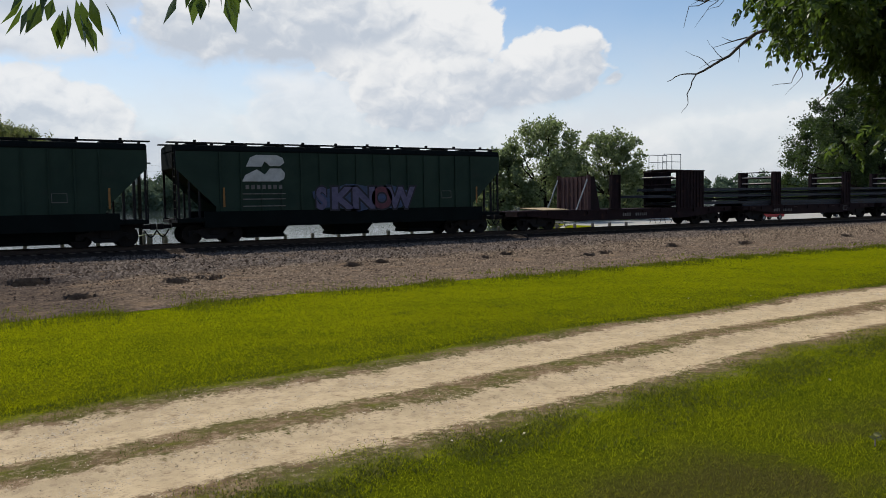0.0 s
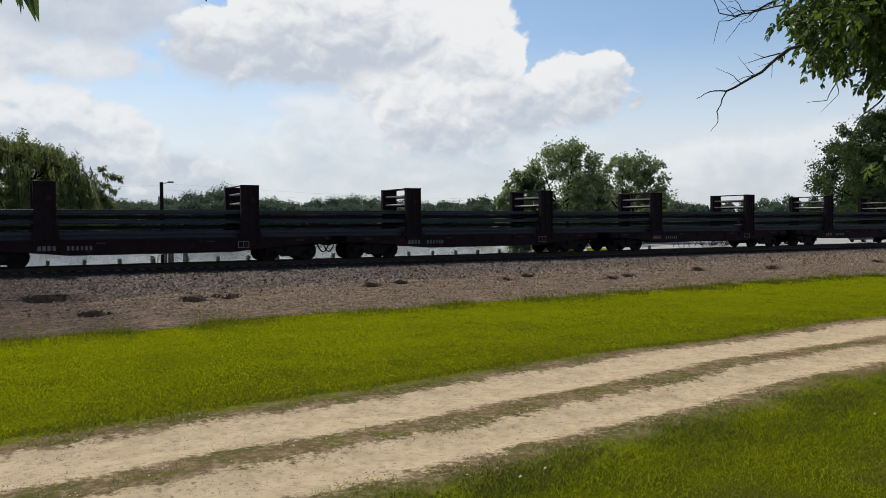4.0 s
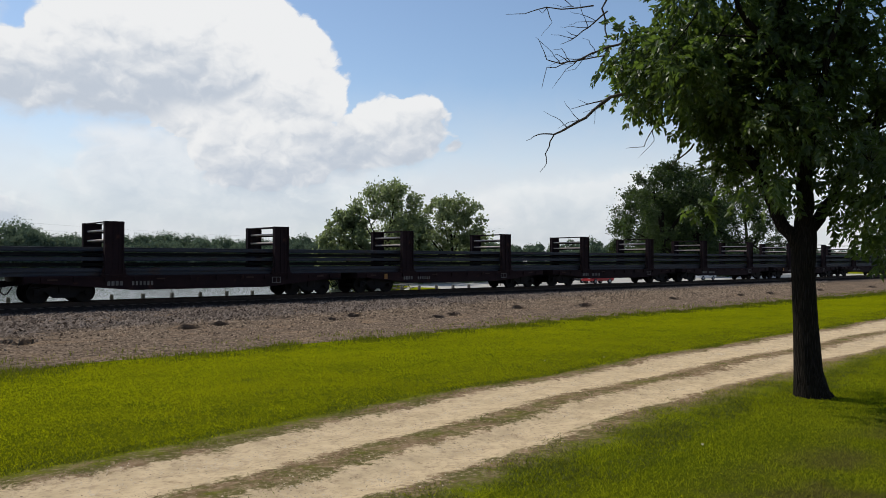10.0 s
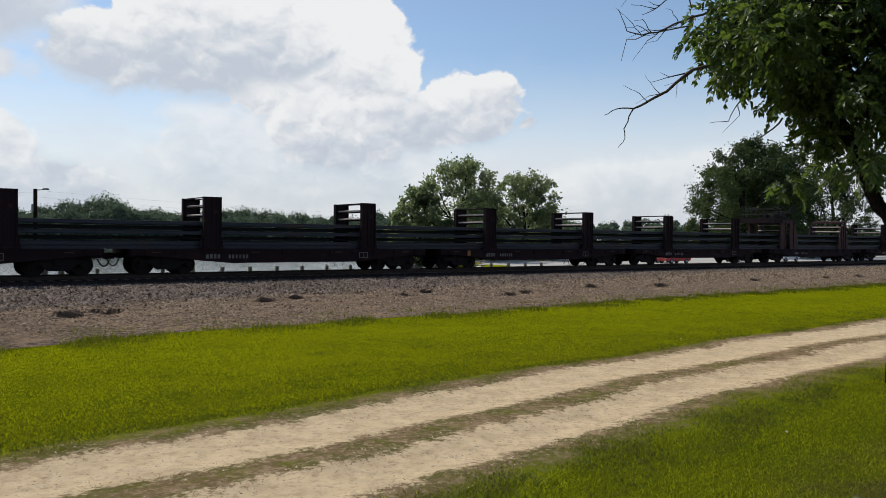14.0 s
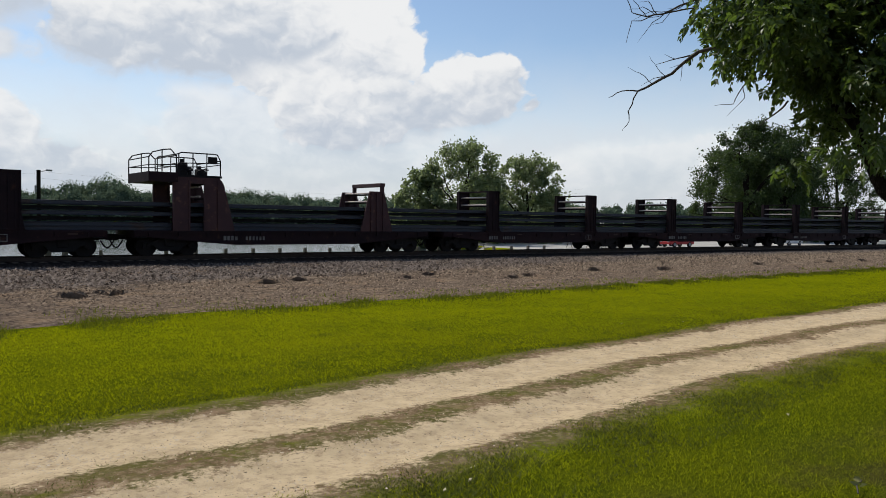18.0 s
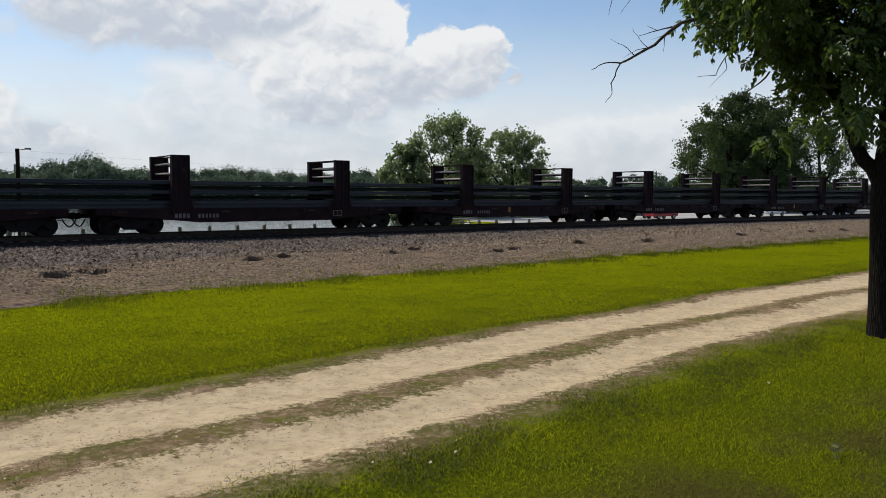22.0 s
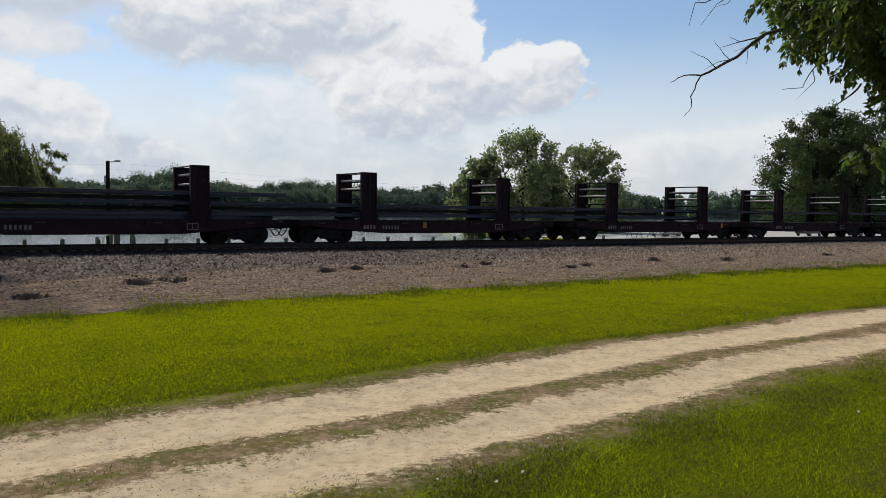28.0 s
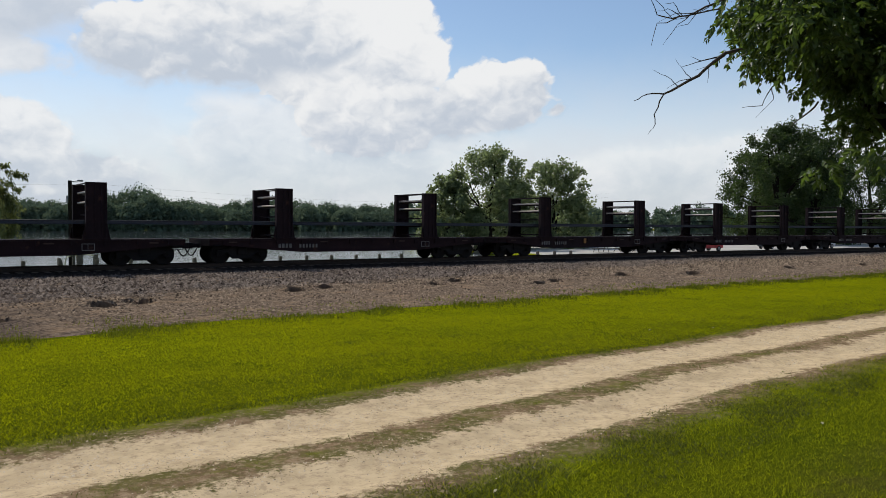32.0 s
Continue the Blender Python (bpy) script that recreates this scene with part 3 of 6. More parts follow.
def prism(bm, poly, y0, y1):
    """A plate: the outline in (x, z), drawn out from y0 to y1."""
    a = [bm.verts.new((x, y0, z)) for x, z in poly]
    b = [bm.verts.new((x, y1, z)) for x, z in poly]
    n = len(poly)
    bm.faces.new(a)
    bm.faces.new(b[::-1])
    for i in range(n):
        bm.faces.new((a[i], b[i], b[(i + 1) % n], a[(i + 1) % n]))
    bmesh.ops.recalc_face_normals(bm, faces=bm.faces)
    return bm


def rod(bm, p, q, r, sides=8, r2=None):
    p, q = Vector(p), Vector(q)
    d = q - p
    m = Matrix.Translation((p + q) / 2) @ d.to_track_quat("Z", "Y").to_matrix().to_4x4()
    bmesh.ops.create_cone(bm, cap_ends=True, segments=sides, radius1=r, radius2=r if r2 is None else r2, depth=d.length, matrix=m)
    return bm


def rods(*specs, sides=8):
    bm = bmesh.new()
    for p, q, r in specs:
        rod(bm, p, q, r, sides)
    return bm


class Tubes:
    """Collects tapered tubes into one mesh."""

    def __init__(self, sides=7):
        self.v, self.f, self.sides = [], [], sides

    def add(self, pts, radii):
        n, start = self.sides, len(self.v)
        pts = [Vector(p) for p in pts]
        for i, p in enumerate(pts):
            d = (pts[min(i + 1, len(pts) - 1)] - pts[max(i - 1, 0)]).normalized()
            a = d.orthogonal().normalized() if i == 0 else (a - d * a.dot(d)).normalized()
            b = d.cross(a)
            for k in range(n):
                t = 6.2832 * k / n
                self.v.append(p + (a * math.cos(t) + b * math.sin(t)) * radii[i])
        for i in range(len(pts) - 1):
            for k in range(n):
                o = start + i * n
                self.f.append((o + k, o + (k + 1) % n, o + n + (k + 1) % n, o + n + k))

    def mesh(self, name, material):
        return poly_mesh(name, np.array([tuple(p) for p in self.v]), np.array(self.f), material, True)


def smoothstep(a, b, x):
    t = np.clip((x - a) / (b - a), 0, 1)
    return t * t * (3 - 2 * t)


rng = np.random.default_rng(7)


def lumps(x, y, seed, wave, n=5):
    """A smooth uneven field, about -1 to 1, from a few crossing waves."""
    r = np.random.default_rng(seed)
    out = 0
    for i in range(n):
        a, f, ph = r.uniform(0, 6.28), r.uniform(0.6, 1.8) * 6.28 / wave, r.uniform(0, 6.28)
        out = out + np.sin((x * np.cos(a) + y * np.sin(a)) * f + ph)
    return out / n


# ---- the ground: lawn, dirt road, gravel, shore, water ----
RAIL_Z, TRACK_Y = 0.075, 37.5
PITS = [(5.2, 20.6, 0.43), (4.3, 20.3, 0.39), (10.4, 22.7, 0.35), (11.8, 23.4, 0.31), (15.5, 22.5, 0.27), (17.1, 23.4, 0.39), (18.7, 20.6, 0.31), (19.9, 21.1, 0.31),
        (25.4, 22.9, 0.39), (28.5, 21.7, 0.47), (36.6, 22.1, 0.47), (43.5, 22.0, 0.39), (47.1, 21.9, 0.47), (1.0, 22.6, 0.62), (1.7, 18.0, 0.31), (55, 22.2, 0.47), (64, 22.0, 0.55)]


def shore_y(x):
    return 58.0 + 62.0 * smoothstep(50.0, 78.0, x) + 1.2 * np.sin(x * 0.21) + 40.0 * smoothstep(-4.0, -30.0, x)


def bow(x):
    return 2.15 * (1 - np.exp(-np.maximum(x, -6.0) / 16))


def far_rut(x):
    return 6.38 + 0.20 * smoothstep(4.5, 9.0, x)


def near_rut(x):
    return 4.86 + 0.26 * smoothstep(4.5, 9.0, x)


def rut_depth(x, q):
    """Depth of the two wheel ruts, q across the road."""
    return 0.035 * (np.exp(-((q - far_rut(x)) / .45) ** 4) + np.exp(-((q - near_rut(x)) / .30) ** 4))


def ground_z(x, y):
    z = -0.06 * smoothstep(10, 15.5, y) - 0.10 * smoothstep(15, 22, y) - 0.10 * smoothstep(22, 30, y)
    z = z + 0.05 * lumps(x, y, 3, 9.0) * smoothstep(16, 19, y) * (1 - smoothstep(31, 34, y))
    z = z + 0.03 * lumps(x, y, 5, 2.5) * smoothstep(15.5, 18, y) * (1 - smoothstep(31, 34, y))
    z = z + 0.025 * lumps(x, y, 11, 5.0) * (1 - smoothstep(13, 16, y))
    z = z - 0.02 * smoothstep(33.5, 35.3, y) + 0.15 * smoothstep(35.35, 35.9, y) * (1 - smoothstep(39.1, 39.8, y)) - 0.75 * smoothstep(39.5, 43.5, y)
    for px, py, r in PITS:
        d = np.sqrt(((x - px) / (0.78 * r)) ** 2 + ((y - py) / (0.62 * r)) ** 2)
        back = smoothstep(-0.2, 0.5, (y - py) / r)
        z = z - 0.55 * np.sqrt(r) * (1 - smoothstep(0.78, 1.0, d)) + (0.02 + 0.19 * back) * np.sqrt(r) * smoothstep(0.8, 0.98, d) * (1 - smoothstep(1.15, 3.0, d))
    z = z - 2.0 * smoothstep(0.0, 2.5, y - shore_y(x))
    far = smoothstep(508.0, 520.0, y)
    z = z + 1.62 * far * (y > 100)
    return z


def axis(*spans):
    """Coordinates from (start, end, step) spans."""
    out = []
    for a, b, s in spans:
        out += list(np.arange(a, b, s))
    return np.array(out + [spans[-1][1]])


def sheet(name, xs, ys, zfun, material, smooth=True):
    X, Y = np.meshgrid(xs, ys)
    v = np.stack([X, Y, zfun(X, Y)], -1).reshape(-1, 3)
    n, k = len(ys), len(xs)
    i = (np.arange(n - 1)[:, None] * k + np.arange(k - 1)[None]).ravel()
    return poly_mesh(name, v, np.stack([i, i + 1, i + k + 1, i + k], 1), material, smooth)


def build_ground():
    g = new("ground", sheet("ground", axis((-2500, -100, 300), (-100, -20, 8), (-20, 90, 0.6), (90, 200, 5), (200, 2500, 230)),
                            axis((-400, -20, 40), (-20, 14.6, 0.5), (14.6, 60, 0.6), (60, 130, 4), (130, 460, 33), (460, 530, 4), (530, 3000, 250)),
                            lambda x, y: ground_z(x, y) - 0.07 * smoothstep(0, .25, y - 3.9 - bow(x)) * (1 - smoothstep(-.25, 0, y - 7.5 - bow(x))) - 0.9 * smoothstep(0.3, 1.2, y - 15.5 - 0.03 * np.clip(x, 0, 60)) * (1 - smoothstep(41, 42.5, y)), LAWN))
    tagged(g, "mown yellow-green lawn running flat beside the railway", "lawn", kind="structure")
    road = new("road", sheet("road", axis((-40, -6, 1.0), (-6, 60, 0.25), (60, 160, 2.0)), axis((3.5, 7.9, 0.1)), lambda x, y: 0 * x, ROAD))
    co = np.empty(len(road.data.vertices) * 3, np.float32)
    road.data.vertices.foreach_get("co", co)
    co = co.reshape(-1, 3)
    q = co[:, 1].copy()
    co[:, 1] += bow(co[:, 0])
    rim = smoothstep(3.6, 4.2, q) * (1 - smoothstep(7.15, 7.7, q))
    co[:, 2] = ground_z(co[:, 0], co[:, 1]) + 0.012 * rim - 0.02 * (1 - rim) - rut_depth(co[:, 0], q) + 0.008 * lumps(co[:, 0], co[:, 1], 8, 0.9) * rim
    road.data.vertices.foreach_set("co", co.ravel())
    road.data.update()
    tagged(road, "pale limestone dirt track with two wheel ruts and dry grass", "dirt road", kind="structure")
    edge = lambda x: 14.6 + 0.9 * (1 - np.exp(-np.maximum(x, -3.0) / 4)) + 0.15 * np.sin(x * 0.37) - 0.7 * np.exp(-np.abs(x - 2) / 8) + 0.14 * np.sin(x * 1.3 + 1) + 0.03 * np.clip(x, 0, 60)
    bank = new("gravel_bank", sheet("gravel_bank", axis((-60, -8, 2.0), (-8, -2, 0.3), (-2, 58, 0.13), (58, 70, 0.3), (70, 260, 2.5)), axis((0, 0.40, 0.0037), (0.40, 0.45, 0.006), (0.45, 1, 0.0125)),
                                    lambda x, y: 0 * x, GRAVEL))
    co = np.empty(len(bank.data.vertices) * 3, np.float32)
    bank.data.vertices.foreach_get("co", co)
    co = co.reshape(-1, 3)
    e = edge(co[:, 0])
    co[:, 1] = e + co[:, 1] * (43.0 - e)
    co[:, 2] = ground_z(co[:, 0], co[:, 1]) + 0.02 * smoothstep(0, 0.6, co[:, 1] - e) - 0.012
    bank.data.vertices.foreach_set("co", co.ravel())
    bank.data.update()
    tagged(bank, "tan and grey gravel bank with washed-out pits below the track", "gravel bank", kind="structure")
    lot = new("parking_lot", sheet("parking_lot", axis((43, 190, 3.0)), axis((43.5, 100, 2.0)), lambda x, y: ground_z(x, y) + 0.012, LIMESTONE))
    tagged(lot, "pale crushed limestone parking lot behind the railway", "parking lot", kind="structure")
    water = new("water", sheet("water", axis((-2500, 2500, 500)), axis((50, 1580, 90)), lambda x, y: 0 * x - 1.45, WATER))
    tagged(water, "bright rippled lake reflecting the cloudy sky", "lake", kind="structure")
    return edge


EDGE = build_ground()


def blades(name, n, xfun, yfun, height, width, material, label, category, lean=0.45, keep=None, shift=None):
    """Single grass blades, scattered; one triangle each."""
    r = np.random.default_rng(len(name) * 13 + n)
    x, y = xfun(r, n), yfun(r, n)
    if shift is not None:
        y = y + shift(x)
    if keep is not None:
        k = keep(x, y, r)
        x, y = x[k], y[k]
    n = len(x)
    h = height(x, y) * r.uniform(0.55, 1.25, n)
    a = r.uniform(0, 6.283, n)
    w = width * r.uniform(0.7, 1.4, n) * (1 + np.hypot(x, y) / 22)
    tilt = r.normal(0, lean, (2, n)) * h
    z = ground_z(x, y)
    base = np.stack([x, y, z - 0.004], 1)
    side = np.stack([np.cos(a) * w, np.sin(a) * w, 0 * a], 1)
    tip = base + np.stack([tilt[0], tilt[1], h], 1)
    v = np.stack([base - side, base + side, tip], 1).reshape(-1, 3)
    ob = new(name, poly_mesh(name, v, np.arange(3 * n).reshape(-1, 3), material))
    return tagged(ob, label, category, kind="stuff")


WEEDS = ((3.1, 9.25), (8.0, 10.9), (6.0, 11.1), (5.7, 9.7))


def build_grass():
    ruts = lambda x, y: np.minimum(abs(y - bow(x) - far_rut(x)) - 0.17, abs(y - bow(x) - near_rut(x)))
    patch = lambda x, y: lumps(x, y, 21, 1.3)
    # between road and gravel
    blades("lawn_grass", 560000, lambda r, n: -2 + 62 * r.random(n) ** 1.5, lambda r, n: r.uniform(6.9, 17.5, n), lambda x, y: 0.026 + 0.011 * patch(x, y), 0.0036, BLADE,
           "short mown yellow-green grass between road and gravel", "grass", 0.75, keep=lambda x, y, r: (y < EDGE(x) + 0.1) & (y > 7.25 + bow(x) + 0.12 * patch(x, y) + 0.4 * r.random(len(x)) ** 2))
    blades("near_grass", 620000, lambda r, n: -3.5 + 38 * r.random(n) ** 1.3, lambda r, n: r.uniform(-2.5, 6.6, n), lambda x, y: 0.034 + 0.014 * patch(x, y), 0.0028, NEARBLADE,
           "short green lawn grass with clover in front of the dirt road", "grass", 0.7, keep=lambda x, y, r: (r.random(len(x)) < smoothstep(-3.5, 0.5, x) * smoothstep(-2.5, 0.2, y)) & (y < 4.42 + 0.2 * smoothstep(5, 9, x) + bow(x) + 0.16 * patch(x, y) - 0.3 * r.random(len(x)) ** 2))
    blades("road_grass", 300000, lambda r, n: -1 + 45 * r.random(n) ** 1.5, lambda r, n: 4.0 + r.uniform(0, 6.2, n), lambda x, y: 0.026 + 0.012 * patch(x, y), 0.0042, DRYBLADE,
           "sparse trampled dry grass along the ruts of the road", "grass", 0.9, keep=lambda x, y, r: (y - bow(x) < 7.6) & (y - bow(x) > 4.0) & (ruts(x, y) > 0.36 + 0.14 * patch(x, y) + r.random(len(x)) * 0.12) & (lumps(x, y, 33, 2.2) + r.normal(0, .3, len(x)) > -0.36 + 0.52 * smoothstep(6, 13, x)))
    blades("verge_grass", 60000, lambda r, n: -2 + 42 * r.random(n) ** 1.6, lambda r, n: 6.93 + 1.9 * r.random(n) ** 2.2, lambda x, y: 0.034 + 0.012 * patch(x, y), 0.0042, VERGEBLADE,
           "darker clover and grass along the far side of the road", "grass", 0.8, shift=bow, keep=lambda x, y, r: (y - bow(x) > 6.98 + 0.10 * patch(x, y) + 0.14 * smoothstep(6, 9, x)) & (lumps(x, y, 41, 2.4) + r.normal(0, .25, len(x)) > -0.35 + 0.25 * smoothstep(4, 12, x)))
    blades("clover_verge", 130000, lambda r, n: 0.5 + 26 * r.random(n) ** 1.5, lambda r, n: 4.55 - 1.35 * r.random(n) ** 1.3, lambda x, y: 0.030 + 0.010 * patch(x, y), 0.0046, CLOVERBLADE,
           "grey-green clover and thin grass along the near side of the road", "grass", 0.9, shift=lambda x: bow(x) + 0.2 * smoothstep(5, 9, x),
           keep=lambda x, y, r: (y - bow(x) < 4.36 + 0.2 * smoothstep(5, 9, x) + 0.12 * lumps(x, y, 93, .6) - 0.35 * r.random(len(x)) ** 2) & (lumps(x, y, 91, 1.6) + 0.5 * lumps(x, y, 92, .5) + r.normal(0, .25, len(x)) > -0.15 + 0.5 * smoothstep(4.0, 3.3, y - bow(x)) + 0.25 * smoothstep(7, 14, x)))
    spots = np.array(WEEDS)
    blades("weed_tufts", 420, lambda r, n: r.normal(0, .16, n), lambda r, n: r.normal(0, .09, n), lambda x, y: 0 * x + 0.05, 0.005, VERGEBLADE, "low dark weed tufts scattered over the lawn", "weeds", 0.8)
    ob = bpy.data.objects["weed_tufts"]
    co = np.empty(len(ob.data.vertices) * 3, np.float32)
    ob.data.vertices.foreach_get("co", co)
    co = co.reshape(-1, 3, 3)
    k = np.random.default_rng(6).integers(0, len(spots), len(co))
    old = ground_z(co[:, 0, 0], co[:, 0, 1])
    co[:, :, :2] += spots[k][:, None]
    co[:, :, 2] += (ground_z(co[:, 0, 0], co[:, 0, 1]) - old)[:, None]
    ob.data.vertices.foreach_set("co", co.ravel())
    ob.data.update()
    blades("edge_weeds", 34000, lambda r, n: -2 + 60 * r.random(n) ** 1.3, lambda r, n: r.normal(0, 1, n), lambda x, y: 0.085 + 0.09 * np.maximum(patch(x, y), -.5), 0.007, VERGEBLADE,
           "taller rough weeds along the edge of the gravel", "weeds", 0.35, keep=lambda x, y, r: lumps(x, 0 * x, 59, 2.6) + r.normal(0, .3, len(x)) > -0.1)
    ob = bpy.data.objects["edge_weeds"]
    co = np.empty(len(ob.data.vertices) * 3, np.float32)
    ob.data.vertices.foreach_get("co", co)
    co = co.reshape(-1, 3, 3)
    y0 = co[:, 0, 1].copy()
    off = EDGE(co[:, 0, 0]) + 0.05 + 0.45 * y0 + 0.25 * lumps(co[:, 0, 0], 0 * y0, 47, 1.7) + 0.5 * (y0 > 1.1) * np.random.default_rng(4).random(len(y0)) * 3 - y0
    dz = ground_z(co[:, 0, 0], co[:, 0, 1] + off) - ground_z(co[:, 0, 0], co[:, 0, 1])
    co[:, :, 1] += off[:, None]
    co[:, :, 2] += dz[:, None]
    ob.data.vertices.foreach_set("co", co.ravel())
    ob.data.update()


build_grass()


def build_stones():
    """Loose ballast: small uneven octahedra."""
    r = np.random.default_rng(12)
    n = 90000
    y = 16.2 + 19.6 * r.random(n) ** 0.62
    x = -2 + (20 + 2.6 * (y - 8)) * r.random(n) ** 1.15
    free = np.ones(n, bool)
    for px, py, pr in PITS:
        free &= np.hypot((x - px) / (0.72 * pr), (y - py) / (0.62 * pr)) > 1
    x, y = x[free], y[free]
    n = len(x)
    s = (0.013 + 0.05 * r.random(n) ** 2) * (0.75 + 0.5 * smoothstep(20, 28, y))
    base = np.array([(1, 0, 0), (-1, 0, 0), (0, 1, 0), (0, -1, 0), (0, 0, 1)], float)
    f = np.array([(0, 2, 4), (2, 1, 4), (1, 3, 4), (3, 0, 4)])
    v = base[None] * s[:, None, None] * r.uniform(0.6, 1.3, (n, 5, 1)) + r.normal(0, 0.2, (n, 5, 3)) * s[:, None, None]
    v = v + np.stack([x, y, ground_z(x, y) + 0.10 * s], 1)[:, None]
    t = (f[None] + 5 * np.arange(n)[:, None, None]).reshape(-1, 3)
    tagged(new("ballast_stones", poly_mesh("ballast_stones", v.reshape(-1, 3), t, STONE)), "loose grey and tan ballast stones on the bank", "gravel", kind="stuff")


build_stones()


def build_pits():
    """Washed-out holes: ragged bowls of soil, higher at the back; the shade inside is put into the soil colour."""
    bank = bpy.data.objects["gravel_bank"]
    r = np.random.default_rng(23)
    for px, py, pr in PITS:
        rings, seg = 6, 18
        a = np.arange(seg) / seg * 6.2832
        ragged = 1 + 0.12 * np.sin(2 * a + r.uniform(0, 6)) + 0.10 * np.sin(3 * a + r.uniform(0, 6)) + r.normal(0, .05, seg)
        v, f = [(0, 0, -.26 * math.sqrt(pr))], []
        for k in range(1, rings + 1):
            q = k / rings * 1.06
            for i in range(seg):
                x, y = 0.78 * pr * q * ragged[i] * math.cos(a[i]), 0.62 * pr * q * ragged[i] * math.sin(a[i])
                back = max(0.0, math.sin(a[i]))
                v.append((x, y, -.26 * math.sqrt(pr) * (1 - min(1, q) ** 3) + (.02 + .22 * back * math.sqrt(pr)) * q ** 3 + r.normal(0, .008) - (.07 if k == rings else 0)))
        for i in range(seg):
            f.append((0, 1 + i, 1 + (i + 1) % seg, 0))
        f = [t[:3] for t in f]
        for k in range(rings - 1):
            for i in range(seg):
                p, q = 1 + k * seg + i, 1 + k * seg + (i + 1) % seg
                f += [(p, p + seg, q + seg), (p, q + seg, q)]
        o = part("washout_pit", poly_mesh("washout_pit", np.array(v), np.array(f), SHADESOIL), None, bank, "ragged washed-out pit, brown soil coloured darker for its shade")
        o.location = (px, py, -0.06 - 0.10 * float(smoothstep(15, 22, np.array(py))) - 0.10 * float(smoothstep(22, 30, np.array(py))) + 0.02)


build_pits()


def build_pebbles():
    """Small stones and dark clods on the dirt road."""
    r = np.random.default_rng(19)
    base = np.array([(1, 0, 0), (-1, 0, 0), (0, 1, 0), (0, -1, 0), (0, 0, 1)], float)
    f = np.array([(0, 2, 4), (2, 1, 4), (1, 3, 4), (3, 0, 4)])
    for name, n, mat, lo, hi, label in (("road_pebbles", 30000, PEBBLE, .003, .011, "pale limestone pebbles on the dirt track"), ("soil_clods", 16000, CLOD, .002, .009, "dark soil crumbs beside the wheel ruts")):
        x = -1 + 40 * r.random(n) ** 1.7
        far = r.random(n) < .58
        c = np.where(far, far_rut(x), near_rut(x))
        q = c + r.normal(0, .26, n) if name == "road_pebbles" else c + r.choice([-1, 1], n) * r.normal(np.where(far, .52, .38) * np.where(r.random(n) < .35, .3, 1), .13, n)
        y = q + bow(x)
        s = r.uniform(lo, hi, n)
        v = base[None] * s[:, None, None] * r.uniform(.6, 1.4, (n, 5, 1)) + np.stack([x, y, ground_z(x, y) + 0.008 - rut_depth(x, q)], 1)[:, None]
        t = (f[None] + 5 * np.arange(n)[:, None, None]).reshape(-1, 3)
        tagged(new(name, poly_mesh(name, v.reshape(-1, 3), t, mat)), label, "gravel", kind="stuff")


build_pebbles()


# ---- the railway track ----
def rail_profile(h=0.172, w=0.075, foot=0.14):
    return [(-foot / 2, 0), (foot / 2, 0), (foot / 2, .012), (.012, .035), (.012, h - .045), (w / 2, h - .032), (w / 2, h - .006), (w / 2 - .01, h),
            (-w / 2 + .01, h), (-w / 2, h - .006), (-w / 2, h - .032), (-.012, h - .045), (-.012, .035), (-foot / 2, .012)]


def rail_mesh(name, x0, x1, material, y=0.0, z=0.0, h=0.172):
    bm = bmesh.new()
    pr = rail_profile(h)
    a = [bm.verts.new((x0, y + p, z + q)) for p, q in pr]
    b = [bm.verts.new((x1, y + p, z + q)) for p, q in pr]
    n = len(pr)
    bm.faces.new(a)
    bm.faces.new(b[::-1])
    for i in range(n):
        bm.faces.new((a[i], b[i], b[(i + 1) % n], a[(i + 1) % n]))
    bmesh.ops.recalc_face_normals(bm, faces=bm.faces)
    return from_bm(name, bm, material)


def build_track():
    track = thing("railway_track", pose(0, TRACK_Y, RAIL_Z - 0.172), "single railway track of rusty rails on dark wooden ties", "railway track", kind="structure")
    for y in (-0.755, 0.755):
        part("rail", rail_mesh("rail", -160, 420, RAILHEAD, y), None, track, "rusty rail with a worn bright head")
    tie = from_bm("tie", boxes((-0.115, 0.115, -1.3, 1.3, -0.17, 0.0), bevel=0.012), TIE)
    plate = from_bm("tie_plate", boxes((-0.09, 0.09, -0.17, 0.17, 0.0, 0.012)), BLACKSTEEL)
    for i in range(300):
        x = -22 + i * 0.5 + rng.normal(0, 0.02)
        o = part("tie", tie, None, track)
        o.location, o.rotation_euler = (x, rng.normal(0, 0.03), -0.001), (0, 0, rng.normal(0, 0.01))
    more = bmesh.new()
    for i in range(230):
        box(more, 128 + i * 0.6 - 0.115, 128 + i * 0.6 + 0.115, -1.3, 1.3, -0.17, 0)
    tagged(part("far_ties", more, TIE, track), kind="stuff")


build_track()


# ---- the train ----
PITCH = 8.55


def travel(t):
    """How far the train has gone, to the left, after t seconds."""
    return 12.01 * t + 0.0255 * t * t


def at_train(s, t=0.0):
    return pose(s - 0.676 - travel(t), TRACK_Y, RAIL_Z)


ROLLING = []     # (thing, its place along the train)


def wheel_mesh():
    bm = bmesh.new()
    rod(bm, (0, -0.065, 0), (0, 0.065, 0), 0.46, 24)
    rod(bm, (0, 0.065, 0), (0, 0.095, 0), 0.495, 24)
    rod(bm, (0, -0.11, 0), (0, -0.06, 0), 0.13, 12)
    return from_bm("wheel", bm, WHEEL)


WHEEL_ME = wheel_mesh()


